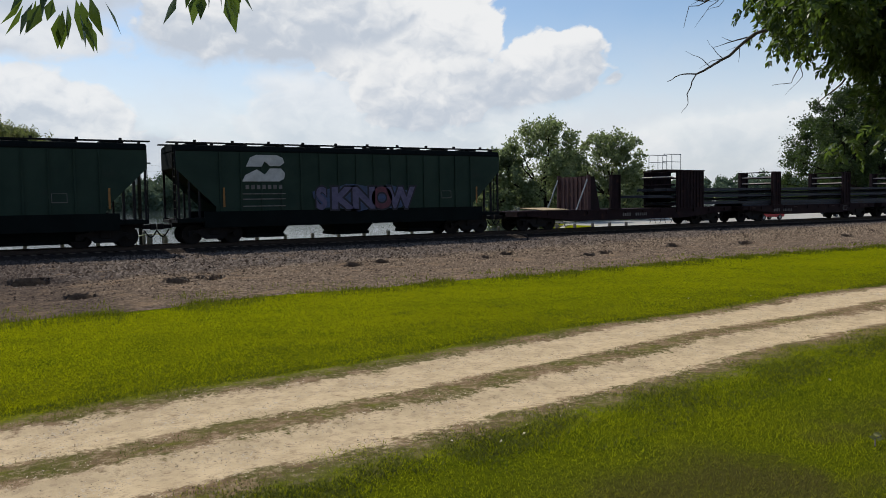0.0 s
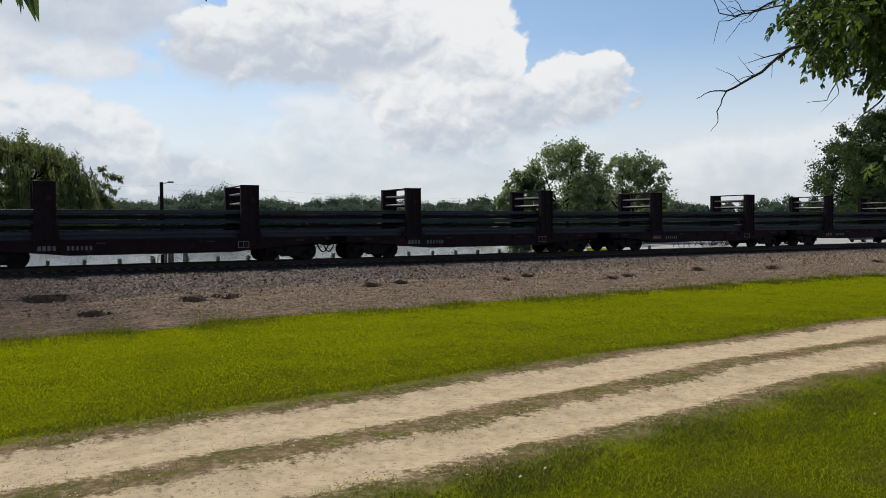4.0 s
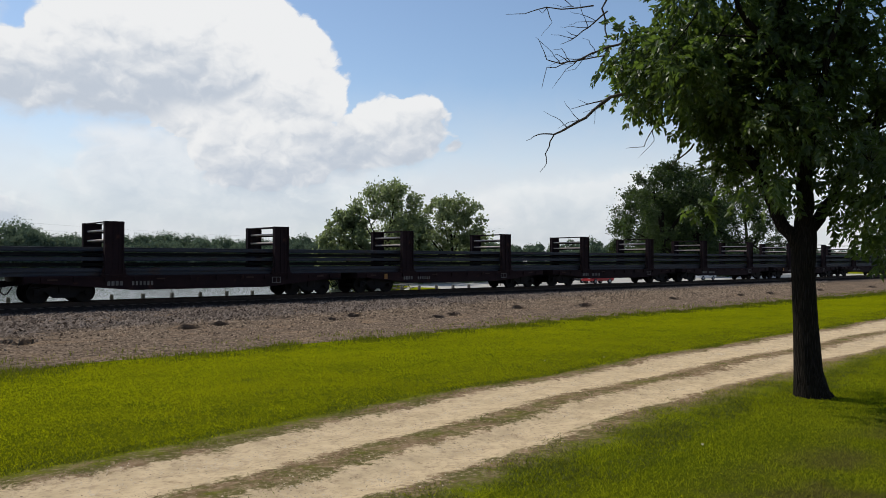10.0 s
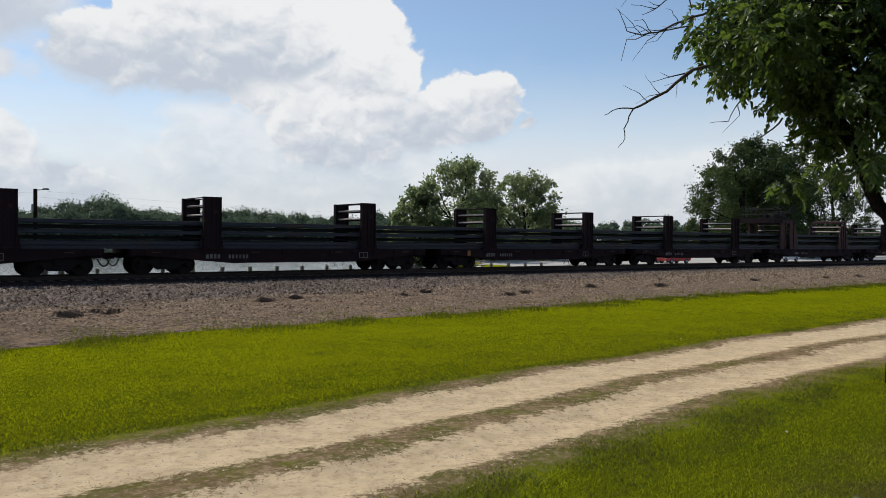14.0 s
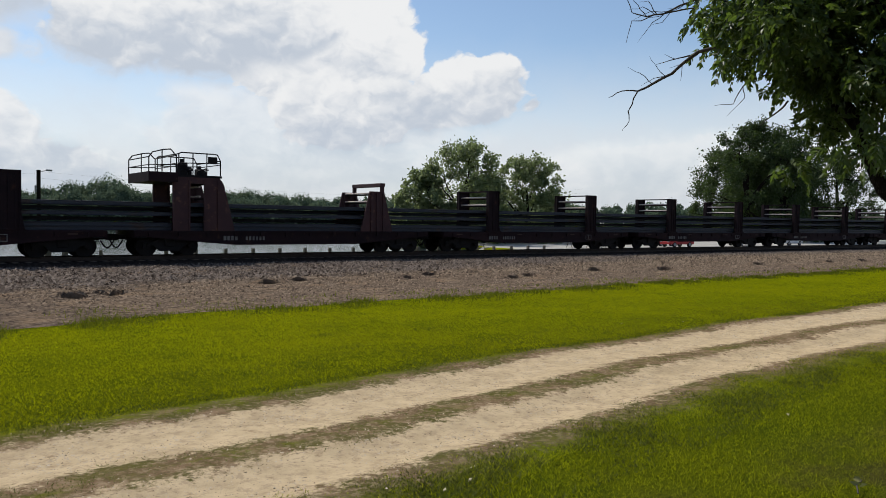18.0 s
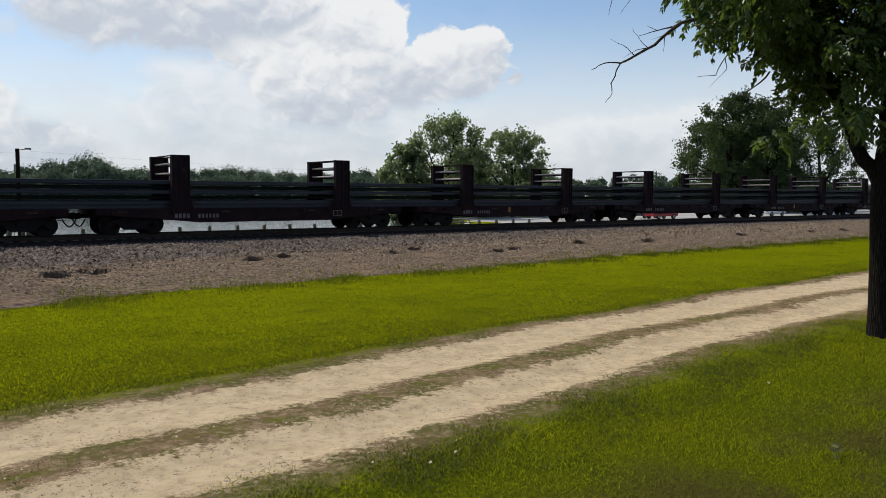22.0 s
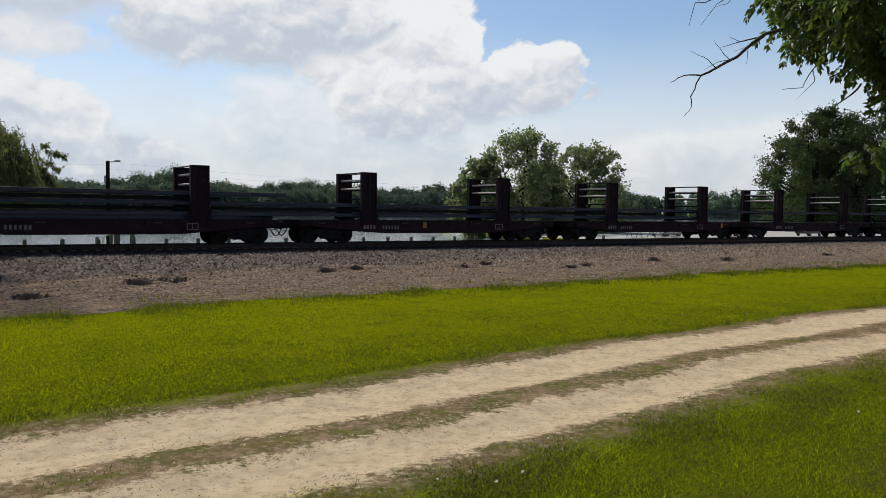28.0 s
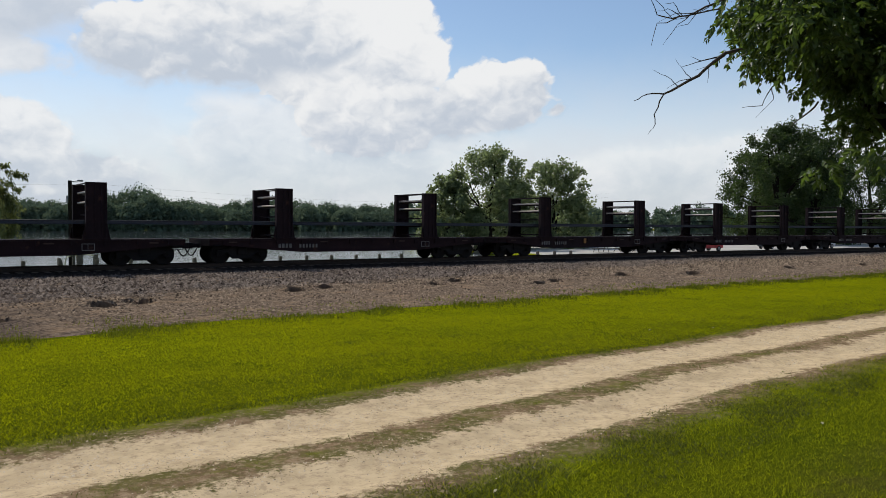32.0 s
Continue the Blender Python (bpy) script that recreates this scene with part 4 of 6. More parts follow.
def sideframe_mesh():
    bm = bmesh.new()
    prism(bm, [(-1.18, .34), (-1.18, .60), (-.75, .66), (-.45, .80), (.45, .80), (.75, .66), (1.18, .60), (1.18, .34), (.98, .34), (.95, .50), (.70, .48), (.42, .22), (-.42, .22), (-.70, .48), (-.95, .50), (-.98, .34)], -0.08, 0.08)
    me = from_bm("side_frame", bm, BLACKSTEEL)
    return me


FRAME_ME = sideframe_mesh()
BOLSTER_ME = from_bm("bolster", boxes((-.22, .22, -1.15, 1.15, .42, .80), (-.06, .06, -1.0, 1.0, .28, .42), bevel=.02), BLACKSTEEL)
AXLE_ME = from_bm("axle", rods(((0, -.95, 0), (0, .95, 0), .075)), WHEEL)
SPRING_ME = from_bm("springs", rods(*[((x, 0, .24), (x, 0, .50), .055) for x in (-.18, 0, .18)]), BLACKSTEEL)
CAP_ME = from_bm("bearing_cap", rods(((0, -.07, 0), (0, .07, 0), .10), sides=10), WHEEL)


def truck(parent, x):
    """A two-axle bogie."""
    t = new("truck", BOLSTER_ME)
    t.parent, t.location = parent, (x, 0, 0)
    for y in (-1.0, 1.0):
        f = part("side_frame", FRAME_ME, None, t)
        f.location.y = y
        s = part("springs", SPRING_ME, None, t)
        s.location.y = y
    for dx in (-0.95, 0.95):
        a = part("axle", AXLE_ME, None, t)
        a.location = (dx, 0, 0.46)
        for y, turn in ((-0.755, math.pi), (0.755, 0)):
            w = part("wheel", WHEEL_ME, None, t)
            w.location, w.rotation_euler = (dx, y, 0.46), (0, 0, turn + math.pi)
        for y in (-1.06, 1.06):
            c = part("bearing_cap", CAP_ME, None, t)
            c.location = (dx, y, 0.48)
    return t


def coupler_mesh():
    bm = bmesh.new()
    box(bm, -.05, .32, -.09, .09, .74, .94, .02)
    box(bm, .30, .58, -.14, .12, .70, .98, .03)
    return from_bm("coupler", bm, BLACKSTEEL)


def hose_mesh():
    t = Tubes(6)
    t.add([(.56 * i / 6, -.3, .70 - .34 * math.sin(i / 6 * 3.14)) for i in range(7)], [.03] * 7)
    return t.mesh("air_hose", BLACKSTEEL)


COUPLER_ME, HOSE_ME = coupler_mesh(), hose_mesh()


def couplers(car, half):
    for x, turn in ((-half, math.pi), (half, 0)):
        for me, label in ((COUPLER_ME, "cast knuckle coupler"), (HOSE_ME, "hanging black air hose")):
            c = part(me.name, me, None, car, label)
            c.location, c.rotation_euler = (x, 0, 0), (0, 0, turn)


def deck_meshes(half=8.0):
    """The flat car's parts: deck with stake pockets, side sills with a fish belly, centre sill."""
    sill = bmesh.new()
    prism(sill, [(-half, .92), (-half, 1.12), (half, 1.12), (half, .92), (half - 2.9, .66), (half - 4.6, .50), (-half + 4.6, .50), (-half + 2.9, .66)], -.02, .02)
    box(sill, -half, half, -.07, .02, 1.06, 1.12)
    box(sill, -half + 4.6, half - 4.6, -.07, .02, .50, .53)
    n = 12
    for i in range(n):
        x = -half + .7 + i * (2 * half - 1.4) / (n - 1)
        box(sill, x - .07, x + .07, -.10, -.02, .90, 1.13)
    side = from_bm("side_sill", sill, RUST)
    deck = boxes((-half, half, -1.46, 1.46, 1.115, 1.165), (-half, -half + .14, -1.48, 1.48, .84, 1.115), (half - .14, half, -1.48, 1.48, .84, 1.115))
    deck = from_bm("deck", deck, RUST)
    centre = bmesh.new()
    prism(centre, [(-half, .72), (-half, 1.1), (half, 1.1), (half, .72), (half - 3.2, .62), (half - 5, .48), (-half + 5, .48), (-half + 3.2, .62)], -.3, .3)
    for x in (-4.2, -1.4, 1.4, 4.2):
        box(centre, x - .06, x + .06, -1.42, 1.42, .82, 1.1)
    centre = from_bm("centre_sill", centre, BLACKSTEEL)
    return side, deck, centre


FLAT = deck_meshes()


def post_mesh(w=0.85, h=3.6, flare=0.14):
    """A crib upright: a plate with folded edges and ribs, wider at its foot."""
    bm = bmesh.new()
    a = w / 2
    prism(bm, [(-a - flare, 1.165), (-a, 1.9), (-a, h), (a, h), (a, 1.9), (a + flare, 1.165)], -.02, .02)
    for x in (-a, a - .05):
        box(bm, x, x + .05, -.08, .14, 1.165, h)
    box(bm, -a, a, -.05, .14, h - .04, h + .004)
    box(bm, -.06, .0, -.06, -.02, 1.165, h - .05)
    box(bm, .2, .26, -.06, -.02, 1.165, h - .05)
    prism(bm, [(-a - flare, 1.165), (a + flare, 1.165), (a + flare, 1.22), (-a - flare, 1.22)], -.12, .2)
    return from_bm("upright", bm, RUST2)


POST_ME = post_mesh()
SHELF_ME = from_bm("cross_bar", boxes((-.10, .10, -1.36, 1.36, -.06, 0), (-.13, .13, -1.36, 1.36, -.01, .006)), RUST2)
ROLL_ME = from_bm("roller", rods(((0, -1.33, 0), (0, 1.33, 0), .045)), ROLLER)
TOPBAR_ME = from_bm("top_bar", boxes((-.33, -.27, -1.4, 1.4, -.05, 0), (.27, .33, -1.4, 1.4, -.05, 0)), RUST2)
TIERS = (1.34, 1.82, 2.26)      # heights of the shelves on which the rails lie


def crib(car, x, top=True, rollers=(2.72, 3.16)):
    for y, turn in ((-1.46, 0), (1.46, math.pi)):
        p = part("upright", POST_ME, None, car)
        p.location, p.rotation_euler = (x, y, 0), (0, 0, turn)
    for z in TIERS + tuple(rollers):
        c = part("cross_bar", SHELF_ME, None, car)
        c.location = (x, 0, z)
        if z > 2.6:
            r = part("roller", ROLL_ME, None, car, "bare steel roller")
            r.location = (x - 0.2, 0, z + 0.05)
    if top:
        c = part("top_bar", TOPBAR_ME, None, car)
        c.location = (x, 0, 3.6)


def marks_mesh(widths, h, gap):
    """Unreadable lettering: a row of plain bars."""
    bm = bmesh.new()
    x = 0.0
    for i, w in enumerate(widths):
        box(bm, x, x + w, -.004, 0, 0, h)
        x += w + gap
    return from_bm("lettering", bm, DULLWHITE)


MARKS_ME = marks_mesh([.13] * 4, .20, .055)
NUMBER_ME = marks_mesh([.10] * 6, .18, .075)
PLACARD_ME = from_bm("placard", boxes((-.26, .26, -.008, 0, 0, .03), (-.26, .26, -.008, 0, .27, .30), (-.26, -.23, -.008, 0, .03, .27), (.23, .26, -.008, 0, .03, .27), (-.02, 0.0, -.008, 0, .03, .27)), DULLWHITE)
REFLECT_ME = from_bm("reflector", boxes((-.2, .2, -.006, 0, 0, .06)), DULLMARK)
TAG_ME = from_bm("reflector", boxes((-.11, .11, -.01, 0, 0, .3)), YELLOW)
LADDER_ME = from_bm("grab_iron", rods(((-.2, 0, 0), (.2, 0, 0), .014), ((-.2, 0, 0), (-.2, .08, 0), .014), ((.2, 0, 0), (.2, .08, 0), .014), sides=6), BLACKSTEEL)


def flat_base(name, m, label, half=8.0, trucks=6.3, meshes=None):
    side, deck, centre = meshes or FLAT
    car = thing(name, m, label, "rail car", "cars of the rail train")
    part("deck", deck, None, car)
    for y, turn in ((-1.46, 0), (1.46, math.pi)):
        s = part("side_sill", side, None, car)
        s.location, s.rotation_euler = (0, y, 0), (0, 0, turn)
    part("centre_sill", centre, None, car)
    for x in (-trucks, trucks):
        truck(car, x)
    couplers(car, half)
    for x in (-half + .35, half - .35):
        for z in (.86, .70):
            g = part("grab_iron", LADDER_ME, None, car)
            g.location = (x, -1.56, z)
    return car


def letters(car, x, z=.72):
    for me, dx in ((MARKS_ME, 0), (NUMBER_ME, 1.1)):
        o = part("lettering", me, None, car, "faded white reporting marks")
        o.location = (x + dx, -1.483, z)


def rail_flat(m):
    car = flat_base("rail_flat_car", m, "dark oxide-red flat car with two tall rail cribs")
    crib(car, -4.3)
    crib(car, 4.25)
    letters(car, -4.6)
    p = part("placard", PLACARD_ME, None, car)
    p.location = (3.9, -1.585, .70)
    for x in (-6.9, -2.2, 2.4, 6.6):
        o = part("reflector", REFLECT_ME, None, car)
        o.location = (x, -1.565, .98)
    return car


def build_train_flats():
    first = None
    r = np.random.default_rng(5)
    for k in range(6, 66, 2):
        if k == 28:
            continue
        s = k * PITCH + 3.8
        if first is None:
            car = first = rail_flat(at_train(s))
        else:
            car = copy_thing(first, at_train(s))
        ROLLING.append((car, s))
        if r.random() < 0.4:
            o = part("reflector", TAG_ME, None, car, "yellow defect tag")
            o.location = (r.choice([-6.0, -1.0, 6.2]), -1.57, .78)


build_train_flats()


def build_lead_car():
    """First flat car behind the hoppers: braced bulkhead, stanchions, a boxed crib with a railed walkway."""
    s = 36.7
    car = flat_base("lead_flat_car", at_train(s), "oxide-red flat car with braced bulkhead and boxed crib", 9.2, 7.3, deck_meshes(9.2))
    ROLLING.append((car, s))
    bulk = boxes((-3.80, -3.70, -1.33, 1.33, 1.165, 3.2))
    for y in (-1.4, 1.4):
        part("bulkhead_post", boxes((-3.86, -3.64, y - .07, y + .07, 1.165, 3.30)), RUST3, car)
    for i in range(7):
        y = -1.2 + i * .4
        part("bulkhead_rib", boxes((-3.84, -3.80, y - .03, y + .03, 1.165, 3.16)), RUST3, car)
    part("bulkhead", bulk, RUST3, car, "red steel bulkhead wall")
    for y in (-1.4, 1.4):
        part("brace", rods(((-3.80, y, 3.1), (-4.72, y, 1.17), .045)), GALV, car, "grey diagonal brace")
        gus = bmesh.new()
        prism(gus, [(-3.64, 1.165), (-3.64, 3.2), (-3.30, 3.2), (-2.85, 1.165)], y - .03, y + .03)
        part("gusset", gus, RUST2, car)
    for i in range(5):
        o = part("plank", boxes((-.97 + .03 * (i % 2), .97, -.1 + i * .46, .35 + i * .46, 0, .05), bevel=.01), PLANK, car, "pale new plank lying on the deck")
        o.matrix_basis = pose(-6.3, -1.35, 1.178, 2.5, 0, 0)
    stan = post_mesh(.75, 3.3, .05)
    for y, turn in ((-1.46, 0), (1.46, math.pi)):
        o = part("stanchion", stan, None, car)
        o.location, o.rotation_euler = (-1.6, y, 0), (0, 0, turn)
        part("stanchion_pin", rods(((-1.3, y, 3.28), (-1.3, y, 3.62), .03)), BLACKSTEEL, car)
    # boxed crib
    for y in (-1.47, 1.43):
        bm = boxes((3.78, 6.4, y, y + .04, 1.165, 3.62))
        for i in range(9):
            x = 3.86 + i * .305
            part("panel_rib", boxes((x, x + .06, y - .05, y, 1.165, 3.55)), RUST2, car)
        for z in (2.45, 3.56):
            part("panel_rail", boxes((3.76, 6.42, y - .07, y + .1, z, z + .08)), RUST2, car)
        part("side_panel", bm, RUST2, car, "red crib side panel")
    for x in (3.64, 6.1):
        for z in TIERS + (2.72, 3.16):
            c = part("cross_bar", SHELF_ME, None, car)
            c.location = (x, 0, z)
        r_ = part("roller", ROLL_ME, None, car, "bare steel roller")
        r_.location = (x - .1, 0, 3.2)
    part("walkway", boxes((3.4, 5.15, -.75, .75, 3.66, 3.70)), BLACKSTEEL, car)
    for x in (3.8, 5.0, 6.2):
        part("roof_beam", boxes((x - .05, x + .05, -1.42, 1.42, 3.56, 3.655)), RUST2, car)
    for y in (-.62, .62):
        for x in (3.42, 4.27, 5.12):
            part("railing_post", rods(((x, y, 3.7), (x, y, 4.72 if x > 3.5 else 4.55), .022), sides=6), GALV, car, "grey pipe railing post")
        bent_rail = Tubes(6)
        bent_rail.add([(3.42, y, 4.53), (3.47, y, 4.65), (3.60, y, 4.72), (5.12, y, 4.72)], [.022] * 4)
        part("railing_bar", bent_rail.mesh("railing_bar", GALV), None, car, "grey pipe railing")
        part("railing_bar", rods(((3.42, y, 4.22), (5.12, y, 4.22), .02), sides=6), GALV, car, "grey pipe railing")
    letters(car, -1.0)


build_lead_car()


def build_tower_car():
    """The threader car: an operator's tower with a railed platform, and a raised roller frame."""
    s = 28 * PITCH + 3.8
    car = flat_base("tower_flat_car", at_train(s), "oxide-red flat car with operator tower and sloped roller frame")
    ROLLING.append((car, s))
    for y in (-1.48, 1.42):
        bm = bmesh.new()
        prism(bm, [(-6.3, 1.165), (-6.3, 3.62), (-4.1, 3.62), (-3.9, 3.35), (-3.35, 1.165), (-4.85, 1.165), (-4.85, 3.34), (-5.5, 3.34), (-5.5, 1.165)], y, y + .06)
        for x in (-6.3, -5.56, -4.85, -4.2):
            box(bm, x, x + .06, y - .06, y, 1.165, 3.5)
        part("tower_side", bm, RUST3, car, "red trapezoid tower plate")
    for x, z in ((-6.2, 3.5), (-6.2, 2.3), (-5.3, 3.4), (-4.3, 3.4), (-4.2, 2.7), (-4.1, 2.3), (-6.2, 1.4), (-4.0, 1.4)):
        c = part("cross_bar", SHELF_ME, None, car)
        c.location = (x, 0, z)
    for x, z in ((-5.0, 2.75), (-5.0, 3.2)):
        c = part("roller", ROLL_ME, None, car, "bare steel roller")
        c.location = (x, 0, z)
    part("platform", boxes((-7.4, -6.1, -1.6, 1.6, 3.36, 3.46), (-7.4, -7.34, -1.6, 1.6, 3.46, 3.80), (-7.4, -6.1, -1.62, -1.58, 3.36, 3.80)), RUST2, car, "red operator platform")
    part("machine_deck", boxes((-6.1, -4.0, -1.5, 1.5, 3.62, 3.72)), BLACKSTEEL, car)
    rail = bmesh.new()
    left = [(-7.38, 3.46), (-7.38, 4.45), (-7.22, 4.66), (-6.75, 4.80), (-6.42, 4.84), (-6.22, 4.62), (-6.15, 4.58), (-6.15, 3.46)]
    right = [(-6.05, 3.72), (-6.05, 4.66), (-5.95, 4.72), (-4.42, 4.72), (-4.25, 4.70), (-4.10, 4.42), (-4.10, 3.72)]
    for way, posts, zm in ((left, ((-6.80, 3.46, 4.79),), 4.10), (right, ((-5.4, 3.72, 4.72), (-4.75, 3.72, 4.72)), 4.24)):
        for y in (-1.56, 1.56):
            for p, q in zip(way[:-1], way[1:]):
                rod(rail, (p[0], y, p[1]), (q[0], y, q[1]), .028, 6)
            for x, z0, z1 in posts:
                rod(rail, (x, y, z0), (x, y, z1), .026, 6)
            rod(rail, (way[0][0], y, zm), (way[-1][0], y, zm + .06), .022, 6)
        for x, z in (way[1], way[-2]):
            rod(rail, (x, -1.56, z), (x, 1.56, z), .026, 6)
            rod(rail, (x, -1.56, zm), (x, 1.56, zm), .022, 6)
    part("railing", rail, BLACKSTEEL, car, "dark pipe railing")
    for i, (x, y, w, h) in enumerate(((-5.7, -.9, .45, .75), (-5.3, -.3, .3, .55), (-4.9, -1.0, .35, .45), (-5.0, .6, .5, .7), (-4.5, -.2, .4, .35))):
        bm = boxes((x - w / 2, x + w / 2, y - .2, y + .2, 3.72, 3.72 + h * .7), bevel=.04)
        rod(bm, (x, y, 3.72 + h * .6), (x, y, 3.72 + h), .09, 8)
        rod(bm, (x - .2, y - .22, 3.9), (x + .25, y - .22, 4.05), .035, 6)
        part("winch_motor", bm, BLACKSTEEL, car, "dark hydraulic winch machinery")
    part("control_box", boxes((-4.62, -4.22, -1.5, -1.3, 4.28, 4.6), bevel=.02), BLACKSTEEL, car)
    # second frame
    for y in (-1.48, 1.42):
        bm = bmesh.new()
        prism(bm, [(3.6, 1.165), (4.15, 3.3), (5.05, 3.3), (5.6, 1.165)], y, y + .06)
        for x in (4.2, 4.55, 4.95):
            box(bm, x, x + .07, y - .07, y, 1.165, 3.28)
        part("frame_side", bm, RUST3, car, "red sloped roller frame plate")
        part("frame_stub", boxes((4.85, 5.05, y, y + .12, 3.3, 3.62)), RUST3, car)
    part("top_beam", boxes((4.8, 5.1, -1.5, 1.5, 3.56, 3.76), bevel=.02), RUST3, car)
    for x, z in ((4.5, 3.15), (4.5, 2.72), (4.5, 2.26), (4.5, 1.82), (4.5, 1.34)):
        c = part("cross_bar", SHELF_ME, None, car)
        c.location = (x, 0, z)
    for z in (3.2, 2.76, 2.34):
        c = part("roller", ROLL_ME, None, car, "bare steel roller")
        c.location = (4.3, 0, z)
    letters(car, -3.9)


build_tower_car()


def build_rail_load():
    """Quarter-mile rails lying in tiers through all the cribs."""
    load = thing("rail_load", at_train(0), "long welded steel rails stacked in tiers through the cribs", "steel rails")
    ROLLING.append((load, 0.0))
    r = np.random.default_rng(9)
    spans = {0: (39.5, 402.0), 1: (37.5, 575.0), 2: (39.0, 371.5)}
    # deck-level tier, added as dark fill under the lowest shelf
    spans[3] = (47.0, 371.0)
    for tier, z in enumerate(TIERS + (1.165,)):
        a, b = spans[tier]
        for i in range(9):
            y = -1.2 + i * 0.3
            o = part("rail", rail_mesh("rail", a + r.uniform(0, 1.2), b - r.uniform(0, 2.5), NEWRAIL, y + r.normal(0, .01), z + .006), None, load)
    # extra rails added on the lake side, only to darken the gaps between tiers
    for z, a, b in ((1.575, 41.0, 400.0), (2.045, 40.0, 369.0)):
        for y in (.6, .9, 1.2):
            part("rail", rail_mesh("rail", a + r.uniform(0, 1.2), b - r.uniform(0, 2.5), NEWRAIL, y + r.normal(0, .01), z), None, load)


build_rail_load()


# ---- covered hopper cars ----
RIB_ME = from_bm("side_rib", boxes((-.035, .035, -.04, .04, 1.5, 4.25), bevel=.01), HOPPER)


def build_hopper(s, painted):
    label = "dark green covered hopper car with spray-painted lettering" if painted else "dark green covered hopper car"
    car = thing("hopper_car", at_train(s), label, "rail car", "covered hopper cars")
    ROLLING.append((car, s))
    h = 8.85
    for y in (-1.52, 1.52):
        bm = bmesh.new()
        prism(bm, [(-h, 3.45), (-h, 4.28), (h, 4.28), (h, 3.45), (h - 1.75, 1.72), (h - 1.75, 1.45), (-h + 1.75, 1.45), (-h + 1.75, 1.72)], y - .03, y + .03)
        sgn = -1 if y < 0 else 1
        for i in range(15):
            x = -6.9 + i * 13.8 / 14
            rib = part("side_rib", RIB_ME, None, car)
            rib.location = (x, y + sgn * .07, 0)
        part("side_wall", bm, HOPPER, car, "dark green side wall")
        part("top_chord", boxes((-h, h, y - .06, y + .06, 4.285, 4.33)), HOPSHADE, car)
        # sill drawn deeper than a real one, to fill the shadowed band below the wall
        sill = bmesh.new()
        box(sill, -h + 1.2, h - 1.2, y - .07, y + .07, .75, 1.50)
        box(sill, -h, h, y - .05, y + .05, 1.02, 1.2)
        part("side_sill", sill, HOPSHADE, car)
    roof = bmesh.new()
    prof = [(-1.56, 4.26), (-1.42, 4.54), (-.5, 4.62), (.5, 4.62), (1.42, 4.54), (1.56, 4.26)]
    a = [roof.verts.new((-h, p, q)) for p, q in prof]
    b = [roof.verts.new((h, p, q)) for p, q in prof]
    for i in range(5):
        roof.faces.new((a[i], b[i], b[i + 1], a[i + 1]))
    roof.faces.new(a)
    roof.faces.new(b)
    for i in range(9):
        x = -7.6 + i * 1.9
        box(roof, x - .5, x + .5, -.34, .34, 4.61, 4.70)
    part("roof", roof, HOPSHADE, car)
    walk_ = bmesh.new()
    for y in (-1.15, .75):
        box(walk_, -h - .25, h + .25, y, y + .4, 4.66, 4.71)
        for i in range(12):
            x = -h + .2 + i * (2 * h - .4) / 11
            box(walk_, x - .03, x + .03, y, y + .4, 4.40, 4.66)
    part("running_board", walk_, BLACKSTEEL, car)
    for i in range(10):
        x = -7.9 + i * 1.75
        part("hatch_latch", boxes((x - .06, x + .06, -1.2, -1.1, 4.71, 4.80), (x - .02, x + .02, -1.5, -1.2, 4.42, 4.5)), BLACKSTEEL, car)
    for e in (-1, 1):
        sl = bmesh.new()
        x0, x1 = e * h, e * (h - 3.2)
        vs = [sl.verts.new(p) for p in ((x0, -1.5, 3.5), (x0, 1.5, 3.5), (x1, 1.5, 1.2), (x1, -1.5, 1.2))]
        sl.faces.new(vs)
        up = [sl.verts.new(p) for p in ((x0, -1.5, 4.3), (x0, 1.5, 4.3))]
        sl.faces.new((vs[0], vs[1], up[1], up[0]))
        part("end_slope", sl, HOPSHADE, car)
        for x in (h - .08, h - .55, h - 1.0):
            for y in (-1.48, 1.48):
                top = 4.25 if x > h - .3 else 3.45 - (h - x) * 0.95
                part("end_post", boxes((e * x - .045, e * x + .045, y - .045, y + .045, 1.15, top)), BLACKSTEEL, car)
        lad = bmesh.new()
        for y in (-1.40,):
            for k in range(9):
                rod(lad, (e * (h + .02), y, 1.3 + k * .36), (e * (h + .02), y + .45, 1.3 + k * .36), .016, 6)
            for dy in (0, .45):
                rod(lad, (e * (h + .02), y + dy, 1.1), (e * (h + .02), y + dy, 4.5), .02, 6)
        part("ladder", lad, BLACKSTEEL, car)
        part("end_platform", boxes((min(e * h, e * (h - 1.7)), max(e * h, e * (h - 1.7)), -1.48, 1.48, 1.0, 1.14)), BLACKSTEEL, car)
        truck(car, e * 7.1)
    part("centre_sill", boxes((-h, h, -.28, .28, .80, 1.2)), BLACKSTEEL, car)
    for x in (-4.55, 0.05, 4.35):
        bay = bmesh.new()
        w1, w0 = (1.35, .88) if painted else (2.25, 1.95)
        lo = [bay.verts.new((x + dx * w0, dy * .75, .34 if painted else .20)) for dx, dy in ((-1, -1), (1, -1), (1, 1), (-1, 1))]
        hi = [bay.verts.new((x + dx * w1, dy * 1.5, 1.30)) for dx, dy in ((-1, -1), (1, -1), (1, 1), (-1, 1))]
        bay.faces.new(lo[::-1])
        for i in range(4):
            bay.faces.new((lo[i], lo[(i + 1) % 4], hi[(i + 1) % 4], hi[i]))
        box(bay, x - .95, x + .95, -.85, .85, .20, .36)
        rod(bay, (x + .7, -1.0, .32), (x + .7, 1.0, .32), .05, 8)
        part("outlet_bay", bay, HOPSHADE, car)
    couplers(car, h + .02)
    face = -1.645
